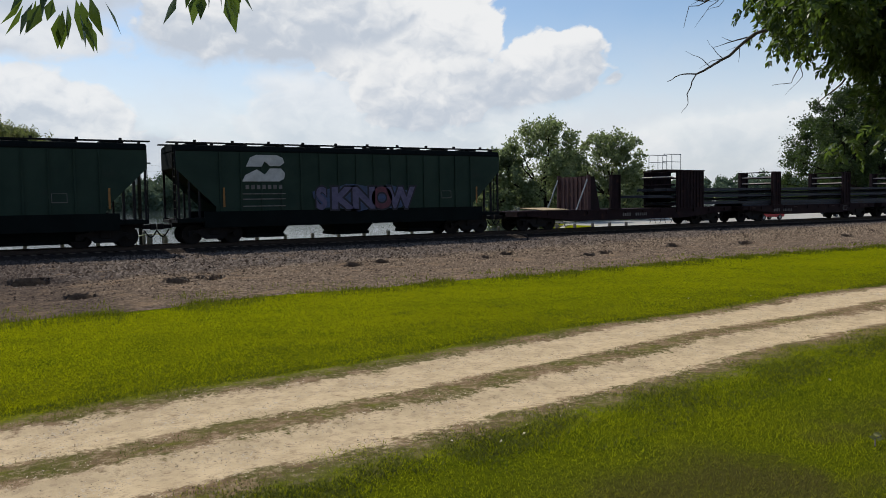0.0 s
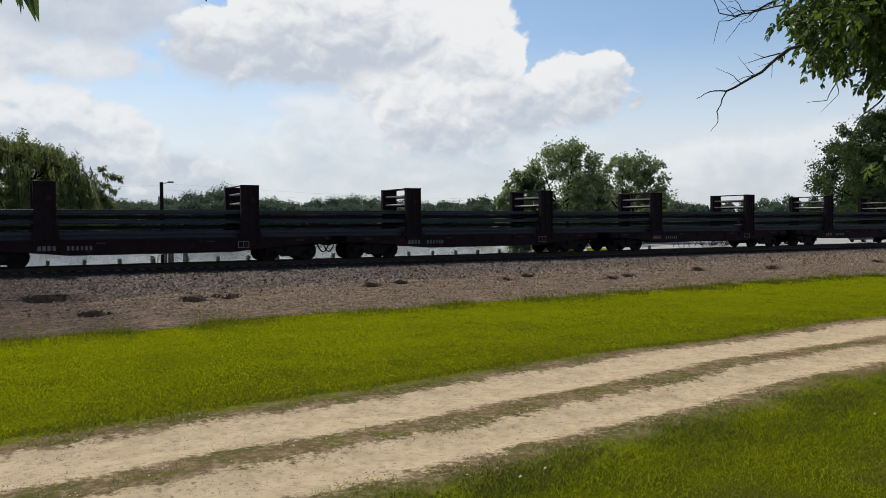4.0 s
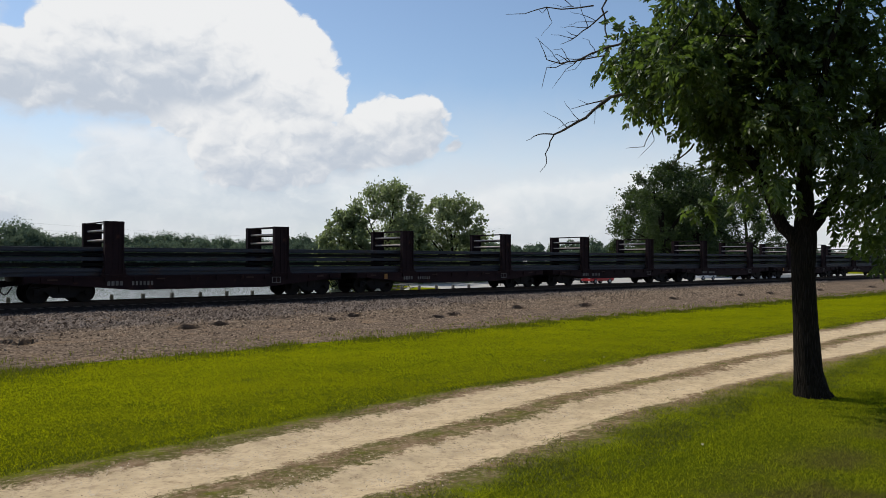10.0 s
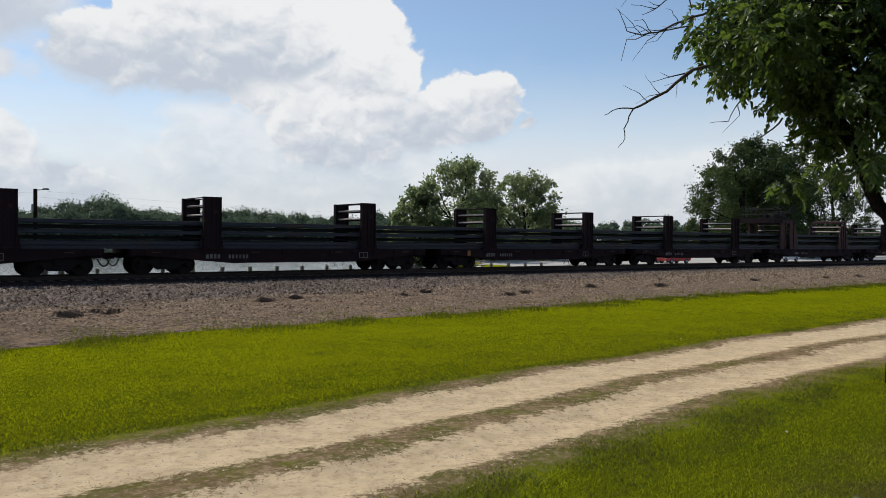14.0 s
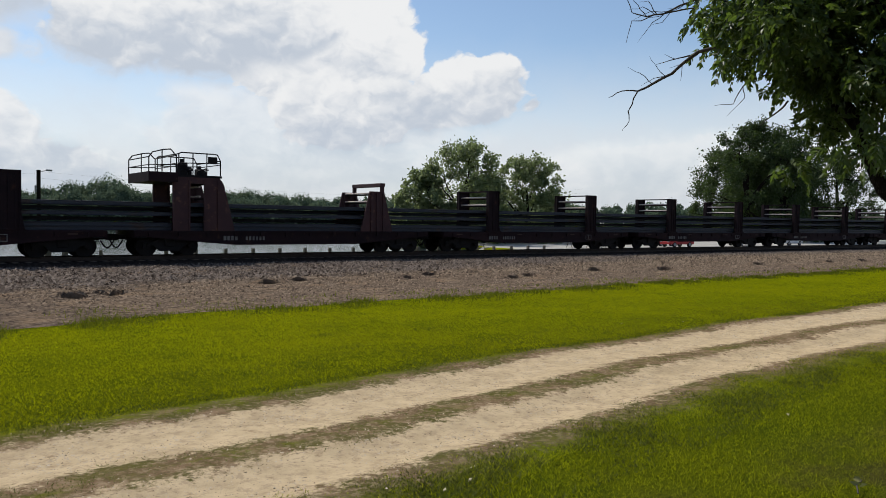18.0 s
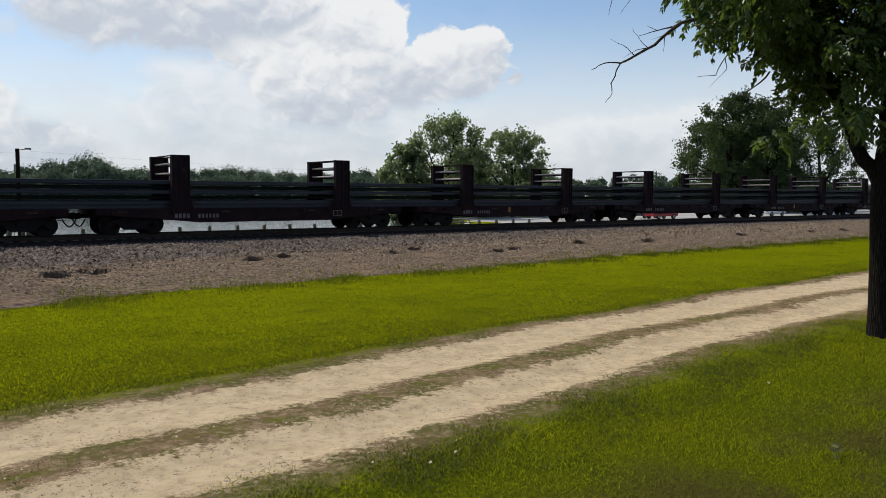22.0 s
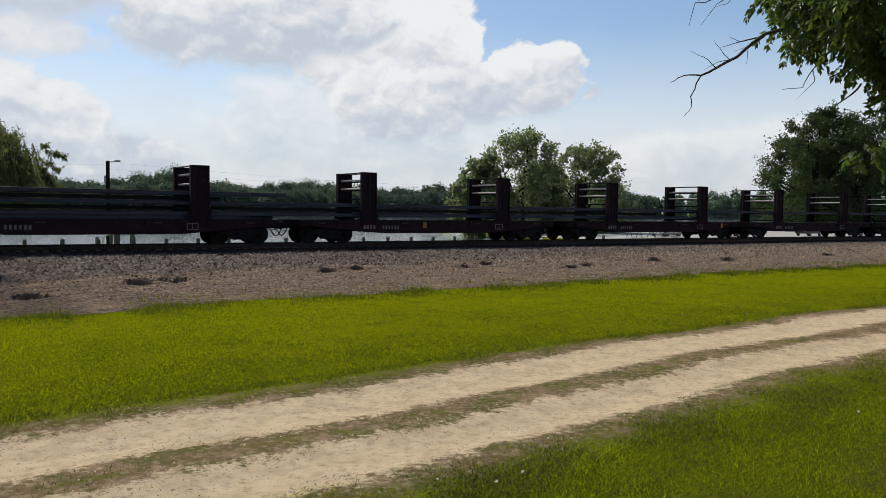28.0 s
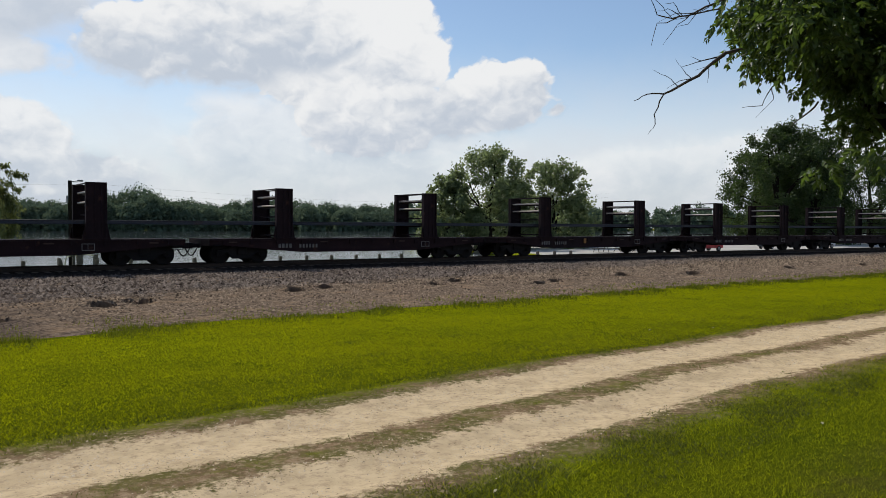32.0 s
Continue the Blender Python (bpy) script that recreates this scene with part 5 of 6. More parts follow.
    if painted:
        logo = bmesh.new()
        # interlocked white shapes of the railway's emblem
        prism(logo, [(-5.68, 3.58), (-5.48, 4.01), (-5.18, 4.13), (-4.18, 4.13), (-3.88, 4.01), (-3.81, 3.78), (-4.03, 3.61), (-4.53, 3.61), (-4.78, 3.83), (-4.93, 3.58)], face, face + .01)
        prism(logo, [(-5.88, 2.88), (-5.73, 3.18), (-5.18, 3.45), (-4.78, 3.21), (-4.53, 3.50), (-3.98, 3.50), (-3.78, 3.28), (-3.83, 3.01), (-4.08, 2.88)], face, face + .01)
        part("emblem", logo, WHITE, car, "faded white painted emblem")
        lines = bmesh.new()
        for z, n in ((2.62, 7), (2.30, 0), (2.05, 0), (1.72, 0)):
            if n:
                for k in range(n):
                    box(lines, -5.73 + k * .27, -5.56 + k * .27, face, face + .01, z - .1, z + .1)
            else:
                box(lines, -5.88, -3.78, face, face + .01, z - .025, z + .025)
        part("lettering", lines, DULLWHITE, car, "faded white data lines")
        cloud = bmesh.new()
        pts = []
        for i in range(26):
            a = i / 26 * 6.283
            pts.append((0.40 + 2.75 * math.cos(a) * (1 + .05 * math.sin(5 * a)), 2.08 + .62 * math.copysign(abs(math.sin(a)) ** .6, math.sin(a)) * (1 + .16 * math.sin(7 * a + 1))))
        prism(cloud, pts, face + .012, face + .02)
        part("spray_cloud", cloud, GRAF_BLUE, car, "blue spray-painted halo")
        for mat, off, grow in ((GRAF_DARK, .004, .17), (GRAF_LILAC, 0.0, .075)):
            for ch, x, w in (("S", -2.15, .80), ("K", -1.38, 1.20), ("N", -.25, 1.22), ("O", .86, 1.0), ("W", 1.78, 1.02)):
                cu = bpy.data.curves.new("graffiti_letter", "FONT")
                cu.body, cu.size, cu.extrude, cu.offset = ch, 1.55, .003, grow
                cu.materials.append(GRAF_RED if ch == "O" and mat is GRAF_LILAC else mat)
                o = new("graffiti_letter", cu)
                o.parent = car
                o.matrix_basis = Matrix.LocRotScale((x - .05, face + off, 1.56), Euler((radians(90), 0, 0)), (w * .92, .92, 1))
                tagged(o, "lilac spray-painted letter outlined in black")
    for x, z in ((5.3, 2.0),):
        part("data_panel", boxes((x - .3, x + .3, face, face + .01, z - .02, z + .01), (x - .3, x + .3, face, face + .01, z + .36, z + .38), (x - .3, x - .28, face, face + .01, z, z + .36), (x + .28, x + .3, face, face + .01, z, z + .36)), DULLWHITE, car)
    for x in (-6.75, 7.25):
        part("reflector", boxes((x - .045, x + .045, face, face + .01, 1.70, 2.60)), YELLOW, car, "yellow reflective strip")


build_hopper(17.35, True)
build_hopper(-1.6, False)


# ---- trees ----
def bent(p, q, r, wig=0.12, n=5, sag=0.0):
    """A slightly crooked way from p to q."""
    p, q = Vector(p), Vector(q)
    L = (q - p).length
    out = [p]
    for i in range(1, n):
        t = i / n
        j = Vector(r.normal(0, wig * L / n, 3))
        out.append(p.lerp(q, t) + j + Vector((0, 0, sag * L * math.sin(3.14 * t))))
    return out + [q]


def leaves_mesh(name, pos, direction, size, material, r, aspect=0.42, fold=0.18, up_bias=0.3):
    """Pointed leaves, each of two folded triangles."""
    n = len(pos)
    d = direction / np.maximum(np.linalg.norm(direction, axis=1, keepdims=True), 1e-6)
    side = np.cross(d, r.normal(0, 1, (n, 3)) + np.array([0, 0, up_bias]))
    side /= np.maximum(np.linalg.norm(side, axis=1, keepdims=True), 1e-6)
    nor = np.cross(side, d)
    s = (size * r.uniform(0.7, 1.25, n))[:, None]
    mid = pos + d * s * 0.45
    v = np.stack([pos, mid + side * s * aspect * 0.5 + nor * s * fold, pos + d * s, mid - side * s * aspect * 0.5 + nor * s * fold], 1).reshape(-1, 3)
    o = 4 * np.arange(n)[:, None]
    t = np.stack([o + np.array([0, 1, 2]), o + np.array([0, 2, 3])], 1).reshape(-1, 3)
    return poly_mesh(name, v, t, material)


def leaflets(pos, direction, length, r):
    """Pinnate leaves: four pairs of leaflets and one at the tip, on a drooping stalk."""
    n = len(pos)
    d = direction / np.maximum(np.linalg.norm(direction, axis=1, keepdims=True), 1e-6)
    side = np.cross(d, r.normal(0, .5, (n, 3)) + np.array([0, 0, 1.0]))
    side /= np.maximum(np.linalg.norm(side, axis=1, keepdims=True), 1e-6)
    long_ = length * r.uniform(.7, 1.2, (n, 1))
    down = np.array([0, 0, -1.0])
    out_p, out_d = [], []
    for f, turns in ((.30, (-1, 1)), (.52, (-1, 1)), (.74, (-1, 1)), (.94, (-1, 1)), (1.0, (0,))):
        at = pos + d * long_ * f + down * long_ * .28 * f * f
        for k in turns:
            out_p.append(at)
            out_d.append(d * .6 + side * k * .75 + down * .45 + r.normal(0, .12, (n, 3)))
    return np.concatenate(out_p), np.concatenate(out_d)


def clump_tree(name, at, trunk, limbs, clumps, leaf_mat, leaf, per_clump, label, seed, droop=0.5, twigs=24, bark=None, trunk_r=None, spread=0.12, compound=0.0, aspect=0.42, group="", thin=False):
    """Trunk and limbs as tapered tubes; twigs fill each clump (centre, radius), and carry the leaves."""
    r = np.random.default_rng(seed)
    tree = thing(name, pose(*at), label, "tree", group)
    wood, fine = Tubes(10), Tubes(3)
    wood.add(trunk[0], trunk[1])
    nodes = []
    for pts, r0, r1 in limbs:
        path = []
        for a, b in zip(pts[:-1], pts[1:]):
            path += bent(a, b, r, 0.10, 4)[:-1]
        path.append(Vector(pts[-1]))
        k = len(path)
        wood.add(path, [r0 + (r1 - r0) * i / (k - 1) for i in range(k)])
        nodes += path[1:]
    nodes_np = np.array([tuple(p) for p in nodes])
    pos, dirs = [], []
    for (cx, cy, cz, cr) in clumps:
        c = np.array((cx, cy, cz))
        hub = nodes_np[np.argmin(np.linalg.norm(nodes_np - c, axis=1) - 0.35 * (nodes_np[:, 2] < cz))]
        b = bent(hub, c, r, 0.10, 4)
        rb = 0.010 * cr + 0.012 * cr
        fine.add(b, [rb * (1.5 - i / 4) for i in range(5)])
        nt_ = max(4, int(twigs))
        for _ in range(nt_):
            d = r.normal(0, 1, 3)
            d /= np.linalg.norm(d)
            rad = cr * r.uniform(0.35, 1.0) ** 0.6 * (1 + r.normal(0, 0.12))
            end = c + d * rad * np.array([1, 1, 0.85])
            start = Vector(b[2]).lerp(Vector(c), r.random())
            tw = bent(start, end, r, 0.12, 3)
            fine.add(tw, [rb * 0.45, rb * 0.35, rb * 0.22, rb * 0.08])
            m = max(1, int(per_clump / nt_ * (min(1.5, (cr / .6) ** 1.6) if compound else 0.3 if thin and cr < .45 else 1) + r.random()))
            t = r.uniform(0.35, 1.08, m)[:, None]
            base = np.array(tuple(start)) * (1 - t) + end * t + r.normal(0, spread * cr, (m, 3))
            dd = d[None] * 0.5 + r.normal(0, 0.55, (m, 3)) + np.array([0, 0, -droop])
            pos.append(base)
            dirs.append(dd)
    part("trunk", wood.mesh("trunk", bark or BARK), None, tree, "furrowed grey-brown bark")
    part("branching", fine.mesh("branching", bark or BARK), None, tree)
    pos, dirs = np.concatenate(pos), np.concatenate(dirs)
    if compound:
        pos, dirs = leaflets(pos, dirs, compound, r)
    part("crown", leaves_mesh("crown", pos, dirs, leaf, leaf_mat, r, aspect), None, tree)
    return tree


def build_near_tree():
    """The tree beside the road. Local u runs along (0.743, -0.669), v along (0.669, 0.743)."""
    def uv(u, v, z):
        return (0.743 * u + 0.669 * v, -0.669 * u + 0.743 * v, z)
    px = 131.0
    def im(x, y, v=0.0):
        d = 10.66 + v
        return uv((x - 784) / 1400 * d - 5.02, v, 1.85 + (462 - y) / 1400 * d)
    trunk_pts = [uv(.10, 0, -.12), uv(.04, 0, .05), uv(0.0, 0, .35), uv(-.03, 0, 1.0), uv(-.06, 0, 1.7), uv(-.04, 0, 2.15), uv(-.02, 0, 2.45)]
    trunk = (trunk_pts, [.30, .235, .185, .160, .150, .165, .13])
    fork, low = uv(-.04, 0, 2.2), uv(-.06, 0, 1.95)
    limbs = [
        ([low, im(1390, 380, .1), im(1330, 250, .5), im(1260, 120, .9), im(1200, 20, 1.1)], .105, .022),
        ([im(1352, 295, .4), im(1290, 230, .9), im(1225, 175, 1.3)], .05, .015),
        ([fork, im(1440, 300, -.1), im(1425, 150, -.2), im(1400, 0, -.1), im(1390, -150, 0), im(1380, -300, .1)], .120, .03),
        ([im(1432, 260, -.1), im(1480, 120, -.6), im(1520, -40, -.9)], .07, .02),
        ([fork, im(1490, 350, .3), im(1545, 250, .6), im(1620, 120, .9), im(1690, 0, 1.0)], .095, .025),
        ([im(1520, 300, .5), im(1590, 280, .9), im(1680, 250, 1.2)], .05, .015),
        ([im(1425, 150, -.2), im(1340, 30, -.7), im(1270, -70, -1.0)], .06, .02),
        ([im(1500, 340, .3), im(1560, 350, -.3), im(1640, 330, -.7)], .045, .012),
    ]
    r = np.random.default_rng(3)
    lower = [(1165, 140, 55), (1230, 130, 70), (1275, 185, 70), (1330, 255, 65), (1295, 275, 36), (1385, 190, 90), (1345, 330, 40), (1460, 220, 80), (1520, 150, 105), (1545, 265, 85), (1535, 355, 50), (1650, 180, 110), (1640, 320, 75), (1620, 400, 45), (1570, 385, 38), (1560, 180, 80), (1500, 250, 60), (1590, 290, 70), (1470, 130, 80), (1400, 300, 45), (1250, 350, 26), (1545, 415, 36), (1600, 440, 45), (1150, 100, 50), (1190, 100, 60), (1190, 165, 50), (1260, 150, 60), (1300, 200, 70), (1330, 150, 80)]
    upper = [(1135, 75, 62), (1215, 55, 75), (1300, 90, 90), (1370, 60, 100), (1440, 90, 105), (1580, 60, 110), (1490, 20, 100), (1410, -60, 120), (1290, -60, 100), (1540, -110, 140), (1690, 60, 120), (1660, -100, 130), (1430, -200, 150), (1300, -180, 110), (1560, -250, 140), (1420, -330, 120), (1235, -30, 60), (1250, 90, 70), (1350, 20, 80)]
    clumps = []
    for x, y, rad in lower + upper:
        for k in range(1 if y > 280 or (x > 1420 and r.random() < .45) else 2):
            v = r.normal(0, .75) + (0.5 if x < 1350 else 0.1)
            c = im(x + r.normal(0, 10), y + r.normal(0, 8), v)
            clumps.append((*c, rad / px * (1 + v * 0.06)))
    t = clump_tree("ash_tree", (10.95, 4.55, 0), trunk, limbs, clumps, LEAF_NEAR, 0.108, 72, "ash tree with furrowed trunk, full green crown and dead branches", 4, droop=0.35, twigs=11, spread=0.16, compound=0.23, aspect=.50)
    def stick(pts, r0, r1):
        dead = Tubes(6)
        pts = [Vector(im(*p)) for p in pts]
        path = []
        for a, b in zip(pts[:-1], pts[1:]):
            path += bent(a, b, r, 0.09, 3)[:-1]
        path.append(pts[-1])
        dead.add(path, [r0 + (r1 - r0) * i / (len(path) - 1) for i in range(len(path))])
        part("dead_branch", dead.mesh("dead_branch", DEADWOOD), None, t, "bare grey dead branch")
    q = 1.45
    stick([(1230, 120, q - .3), (1135, 152, q), (1088, 166, q), (1045, 203, q), (1005, 225, q), (988, 233, q)], .032, .014)
    stick([(988, 233, q), (960, 233, q), (938, 244, q)], .012, .004)
    stick([(988, 233, q), (972, 268, q), (974, 285, q), (962, 302, q)], .012, .003)
    stick([(1075, 172, q), (1050, 178, q), (1018, 187, q)], .012, .003)
    stick([(1050, 178, q), (1032, 170, q)], .006, .002)
    stick([(1062, 190, q), (1060, 215, q)], .006, .002)
    stick([(1190, 195, q - .2), (1165, 225, q - .2), (1150, 255, q - .2), (1118, 258, q - .2)], .012, .003)
    stick([(1165, 225, q - .2), (1168, 245, q - .2), (1140, 275, q - .2)], .008, .002)
    stick([(1240, 250, q - .5), (1215, 275, q - .5), (1195, 292, q - .5)], .016, .005)
    stick([(1140, 60, q), (1085, 75, q), (1040, 95, q), (1000, 105, q), (975, 98, q), (960, 60, q)], .02, .004)
    stick([(1085, 90, q), (1030, 100, q), (975, 112, q), (966, 150, q)], .012, .003)
    stick([(1040, 95, q), (1010, 115, q), (985, 150, q)], .008, .002)
    stick([(1000, 105, q), (985, 85, q), (955, 57, q)], .007, .002)
    stick([(1085, 10, q), (1050, 40, q), (1020, 62, q), (1000, 70, q)], .014, .003)
    stick([(1050, 40, q), (1040, 15, q), (1035, -15, q)], .007, .002)
    stick([(1060, 0, q), (975, 3, q), (935, 15, q), (902, 16, q)], .012, .003)
    stick([(975, 3, q), (985, 30, q), (965, 55, q)], .008, .002)
    stick([(1100, -40, q), (1075, 5, q), (1085, 60, q)], .02, .01)

    mains = (((1140, 60), (1085, 75)), ((1085, 75), (1040, 95)), ((1040, 95), (1000, 105)), ((1085, 10), (1050, 40)), ((1050, 40), (1020, 62)), ((1060, 0), (975, 3)), ((1135, 152), (1088, 166)), ((1045, 203), (1005, 225)))
    for i in range(26):
        (x0, y0), (x1, y1) = mains[i % len(mains)]
        f, dx, dy = r.random(), r.uniform(-58, -12), r.uniform(-34, 34)
        x0, y0 = x0 + (x1 - x0) * f, y0 + (y1 - y0) * f
        stick([(x0, y0, q), (x0 + dx * .5, y0 + dy * .7, q), (x0 + dx, y0 + dy + r.normal(0, 8), q)], .007, .0018)


build_near_tree()


def build_overhead_tree():
    """The tree under which the camera stands: only the tips of one bough hang into view."""
    r = np.random.default_rng(8)
    trunk = ([(0, 0, -.1), (0, .02, .3), (.03, 0, 1.4), (.05, .05, 2.6), (.1, .1, 3.4)], [.30, .22, .18, .16, .13])
    limbs = [([(.05, .05, 2.6), (.9, 1.2, 3.6), (2.0, 2.6, 3.7), (2.6, 3.6, 3.1), (2.75, 4.1, 2.75)], .09, .012),
             ([(.1, .1, 3.4), (-.6, .3, 4.6), (-1.0, .2, 5.6)], .09, .03), ([(.1, .1, 3.4), (.3, -.7, 4.8), (.4, -1.2, 6)], .08, .03),
             ([(2.0, 2.6, 3.7), (2.7, 3.0, 3.4), (3.1, 3.6, 2.95)], .02, .006)]
    clumps = [(-1.0, .2, 5.4, 1.0), (.4, -1.1, 5.8, 1.1), (-.4, -.3, 6.4, 1.1), (-.7, -1.1, 5.0, .9)]
    t = clump_tree("overhanging_tree", (-2.6, -2.6, 0), trunk, limbs, clumps, LEAF_NEAR, 0.10, 500, "tree with a leafy bough hanging over the lawn", 14, 0.8, 16)
    pos, dirs = [], []
    stems = Tubes(4)
    # hanging sprays of pointed leaflets: place, number, half width
    for (x, y, z), n, w in (((-.075, 1.51, 2.455), 24, .12), ((.28, 1.46, 2.535), 15, .09), ((-.42, 1.5, 2.49), 8, .06), ((.05, 1.5, 2.60), 6, .05)):
        c = Vector((x + 2.6, y + 2.6, z))
        stems.add(bent((2.55, 3.7, 3.05), c + Vector((0, 0, .05)), r, .08, 4), [.008, .006, .005, .004, .003])
        for i in range(n):
            off = np.array([r.uniform(-w, w), r.uniform(-w * .6, w * .6), r.uniform(-.03, .05)])
            pos.append(np.array(c) + off)
            dirs.append(np.array([off[0] * 3.5, off[1] * 3, -.75 + r.normal(0, .15)]))
    part("hanging_leaves", leaves_mesh("hanging_leaves", np.array(pos), np.array(dirs), 0.092, LEAF_NEAR, r, .40, .05), None, t, "pointed dark leaflets hanging in sprays")
    part("stems", stems.mesh("stems", BARK), None, t)


build_overhead_tree()


def round_tree(name, x, y, top, radius, base_z, leaf_mat, seed, label, n_clumps=34, leaf=0.34, per=330, low=0.28, group="", aspect=.6, size=(.13, .27)):
    r = np.random.default_rng(seed)
    h = top - base_z
    trunk = ([(0, 0, -.3), (0, 0, h * .15), (r.normal(0, .2), r.normal(0, .2), h * .35), (r.normal(0, .3), r.normal(0, .3), h * .6)], [.035 * h, .026 * h, .02 * h, .012 * h])
    limbs, clumps = [], []
    for i in range(n_clumps):
        u, a = (i + .5) / n_clumps, i * 2.39996 + r.normal(0, .3)
        zf = low + (1.0 - low) * (u ** 0.85)
        env = math.sin(math.pi * min(1.0, (zf - low) / (1.02 - low) * .86 + .12)) ** .62
        rr = radius * env * r.uniform(.2, 1.0)
        cr = radius * r.uniform(*size)
        clumps.append((rr * math.cos(a), rr * math.sin(a), h * zf - cr * .9, cr))
    for i in range(9):
        c = clumps[int(i * n_clumps / 9)]
        z0 = h * r.uniform(.18, .42)
        limbs.append(([(0, 0, z0), (c[0] * .4, c[1] * .4, z0 * .55 + c[2] * .45), (c[0] * .9, c[1] * .9, c[2])], .012 * h, .004 * h))
    return clump_tree(name, (x, y, base_z), trunk, limbs, clumps, leaf_mat, leaf, per, label, seed + 100, 0.15, 14, spread=.22, aspect=aspect, group=group)


def build_mid_trees():
    gz = lambda x, y: float(ground_z(np.array([x]), np.array([y]))[0])
    for x, y, top, rad, seed in ((63.6, 80, 12.6, 7.0, 31), (75.2, 80.5, 11.4, 7.4, 32), (69.5, 83, 8.6, 4.6, 38), (57.8, 81, 8.6, 4.6, 33), (81, 83, 6.5, 3.4, 37)):
        round_tree("maple_tree", x, y, top, rad, gz(x, y), LEAF_MID, seed, "sunlit green maple tree beyond the parking lot", 92, .40, 130, .06, "maples by the lake", size=(.09, .20))
    for x, y, top, rad, seed in ((128, 80, 21.0, 8.5, 41), (136, 78, 20.5, 10, 42), (146, 84, 19, 10, 43), (160, 80, 18, 10, 44), (140, 92, 17.5, 8.5, 45)):
        round_tree("poplar_tree", x, y, top, rad, gz(x, y), LEAF_DARK, seed, "tall dark green shade tree by the parking lot", 66, .42, 330, .10, "tall trees by the lake")
    # weeping willow on the shore
    r = np.random.default_rng(51)
    h = 10.4
    trunk = ([(0, 0, -.3), (0, 0, 1.2), (.3, .2, 3.0), (.5, .3, 4.6)], [.5, .4, .33, .22])
    limbs = [([(.3, .2, 3.0), (2.2 * math.cos(a), 2.2 * math.sin(a), 6.2), (4.4 * math.cos(a), 4.4 * math.sin(a), 8.2 + .6 * math.sin(3 * a)), (6.0 * math.cos(a), 6.0 * math.sin(a), 7.4)], .16, .03) for a in np.arange(0, 6.2, .62)]
    clumps = [(3.6 * math.cos(a) * q, 3.6 * math.sin(a) * q, 8.5 + .9 * (1.3 - q) + r.normal(0, .25), 1.2) for a in np.arange(0, 6.2, .5) for q in (.4, 1.0, 1.35)]
    for i in range(150):
        a, zf = r.uniform(0, 6.283), r.uniform(0, 1)
        env = 7.0 * math.sqrt(max(0.0, 1 - zf ** 2.6))
        q = env * r.uniform(.45, 1.0) ** .6
        clumps.append((q * math.cos(a), q * math.sin(a), 1.2 + 8.2 * zf, r.uniform(.7, 1.2)))
    for x, y, z, cr in ((7.4, -.6, 7.7, .35), (8.2, -.4, 7.2, .35), (8.9, -.8, 6.9, .28), (7.8, .5, 6.3, .4), (8.5, .2, 5.8, .32), (8.0, -.5, 4.4, .8), (8.4, 0, 3.0, .8), (7.6, 0, 5.2, .8), (7.9, .3, 1.9, .9)):
        clumps.append((x, y, z, cr))
    gz0 = -1.05
    w = clump_tree("willow_tree", (0.5, 73, gz0), trunk, limbs, clumps, LEAF_WILLOW, .30, 330, "weeping willow with drooping yellow-green strands", 52, 1.0, 9, aspect=.3, thin=True)
    pos, dirs = [], []
    stems = Tubes(3)
    for i in range(240):
        a, q = r.uniform(0, 6.283), r.uniform(3.0, 7.9)
        top_z = 9.4 - (q / 7.6) ** 2 * 2.6 + r.normal(0, .4)
        L = r.uniform(2.0, 6.2)
        x0, y0 = q * math.cos(a), q * math.sin(a)
        stems.add([(x0, y0, top_z), (x0 * 1.08, y0 * 1.08, top_z - L * .45), (x0 * 1.1, y0 * 1.1, top_z - L)], [.02, .014, .006])
        m = int(26 * L)
        t = r.random(m)
        pos.append(np.stack([x0 * (1 + .1 * t) + r.normal(0, .10, m), y0 * (1 + .1 * t) + r.normal(0, .10, m), top_z - L * t], 1))
        dirs.append(np.stack([r.normal(0, .4, m), r.normal(0, .4, m), -np.ones(m)], 1))
    part("hanging_foliage", leaves_mesh("hanging_foliage", np.concatenate(pos), np.concatenate(dirs), .30, LEAF_WILLOW, r, .3), None, w, "hanging willow strands")
    part("strand_stem", stems.mesh("strand_stem", BARK), None, w)


build_mid_trees()


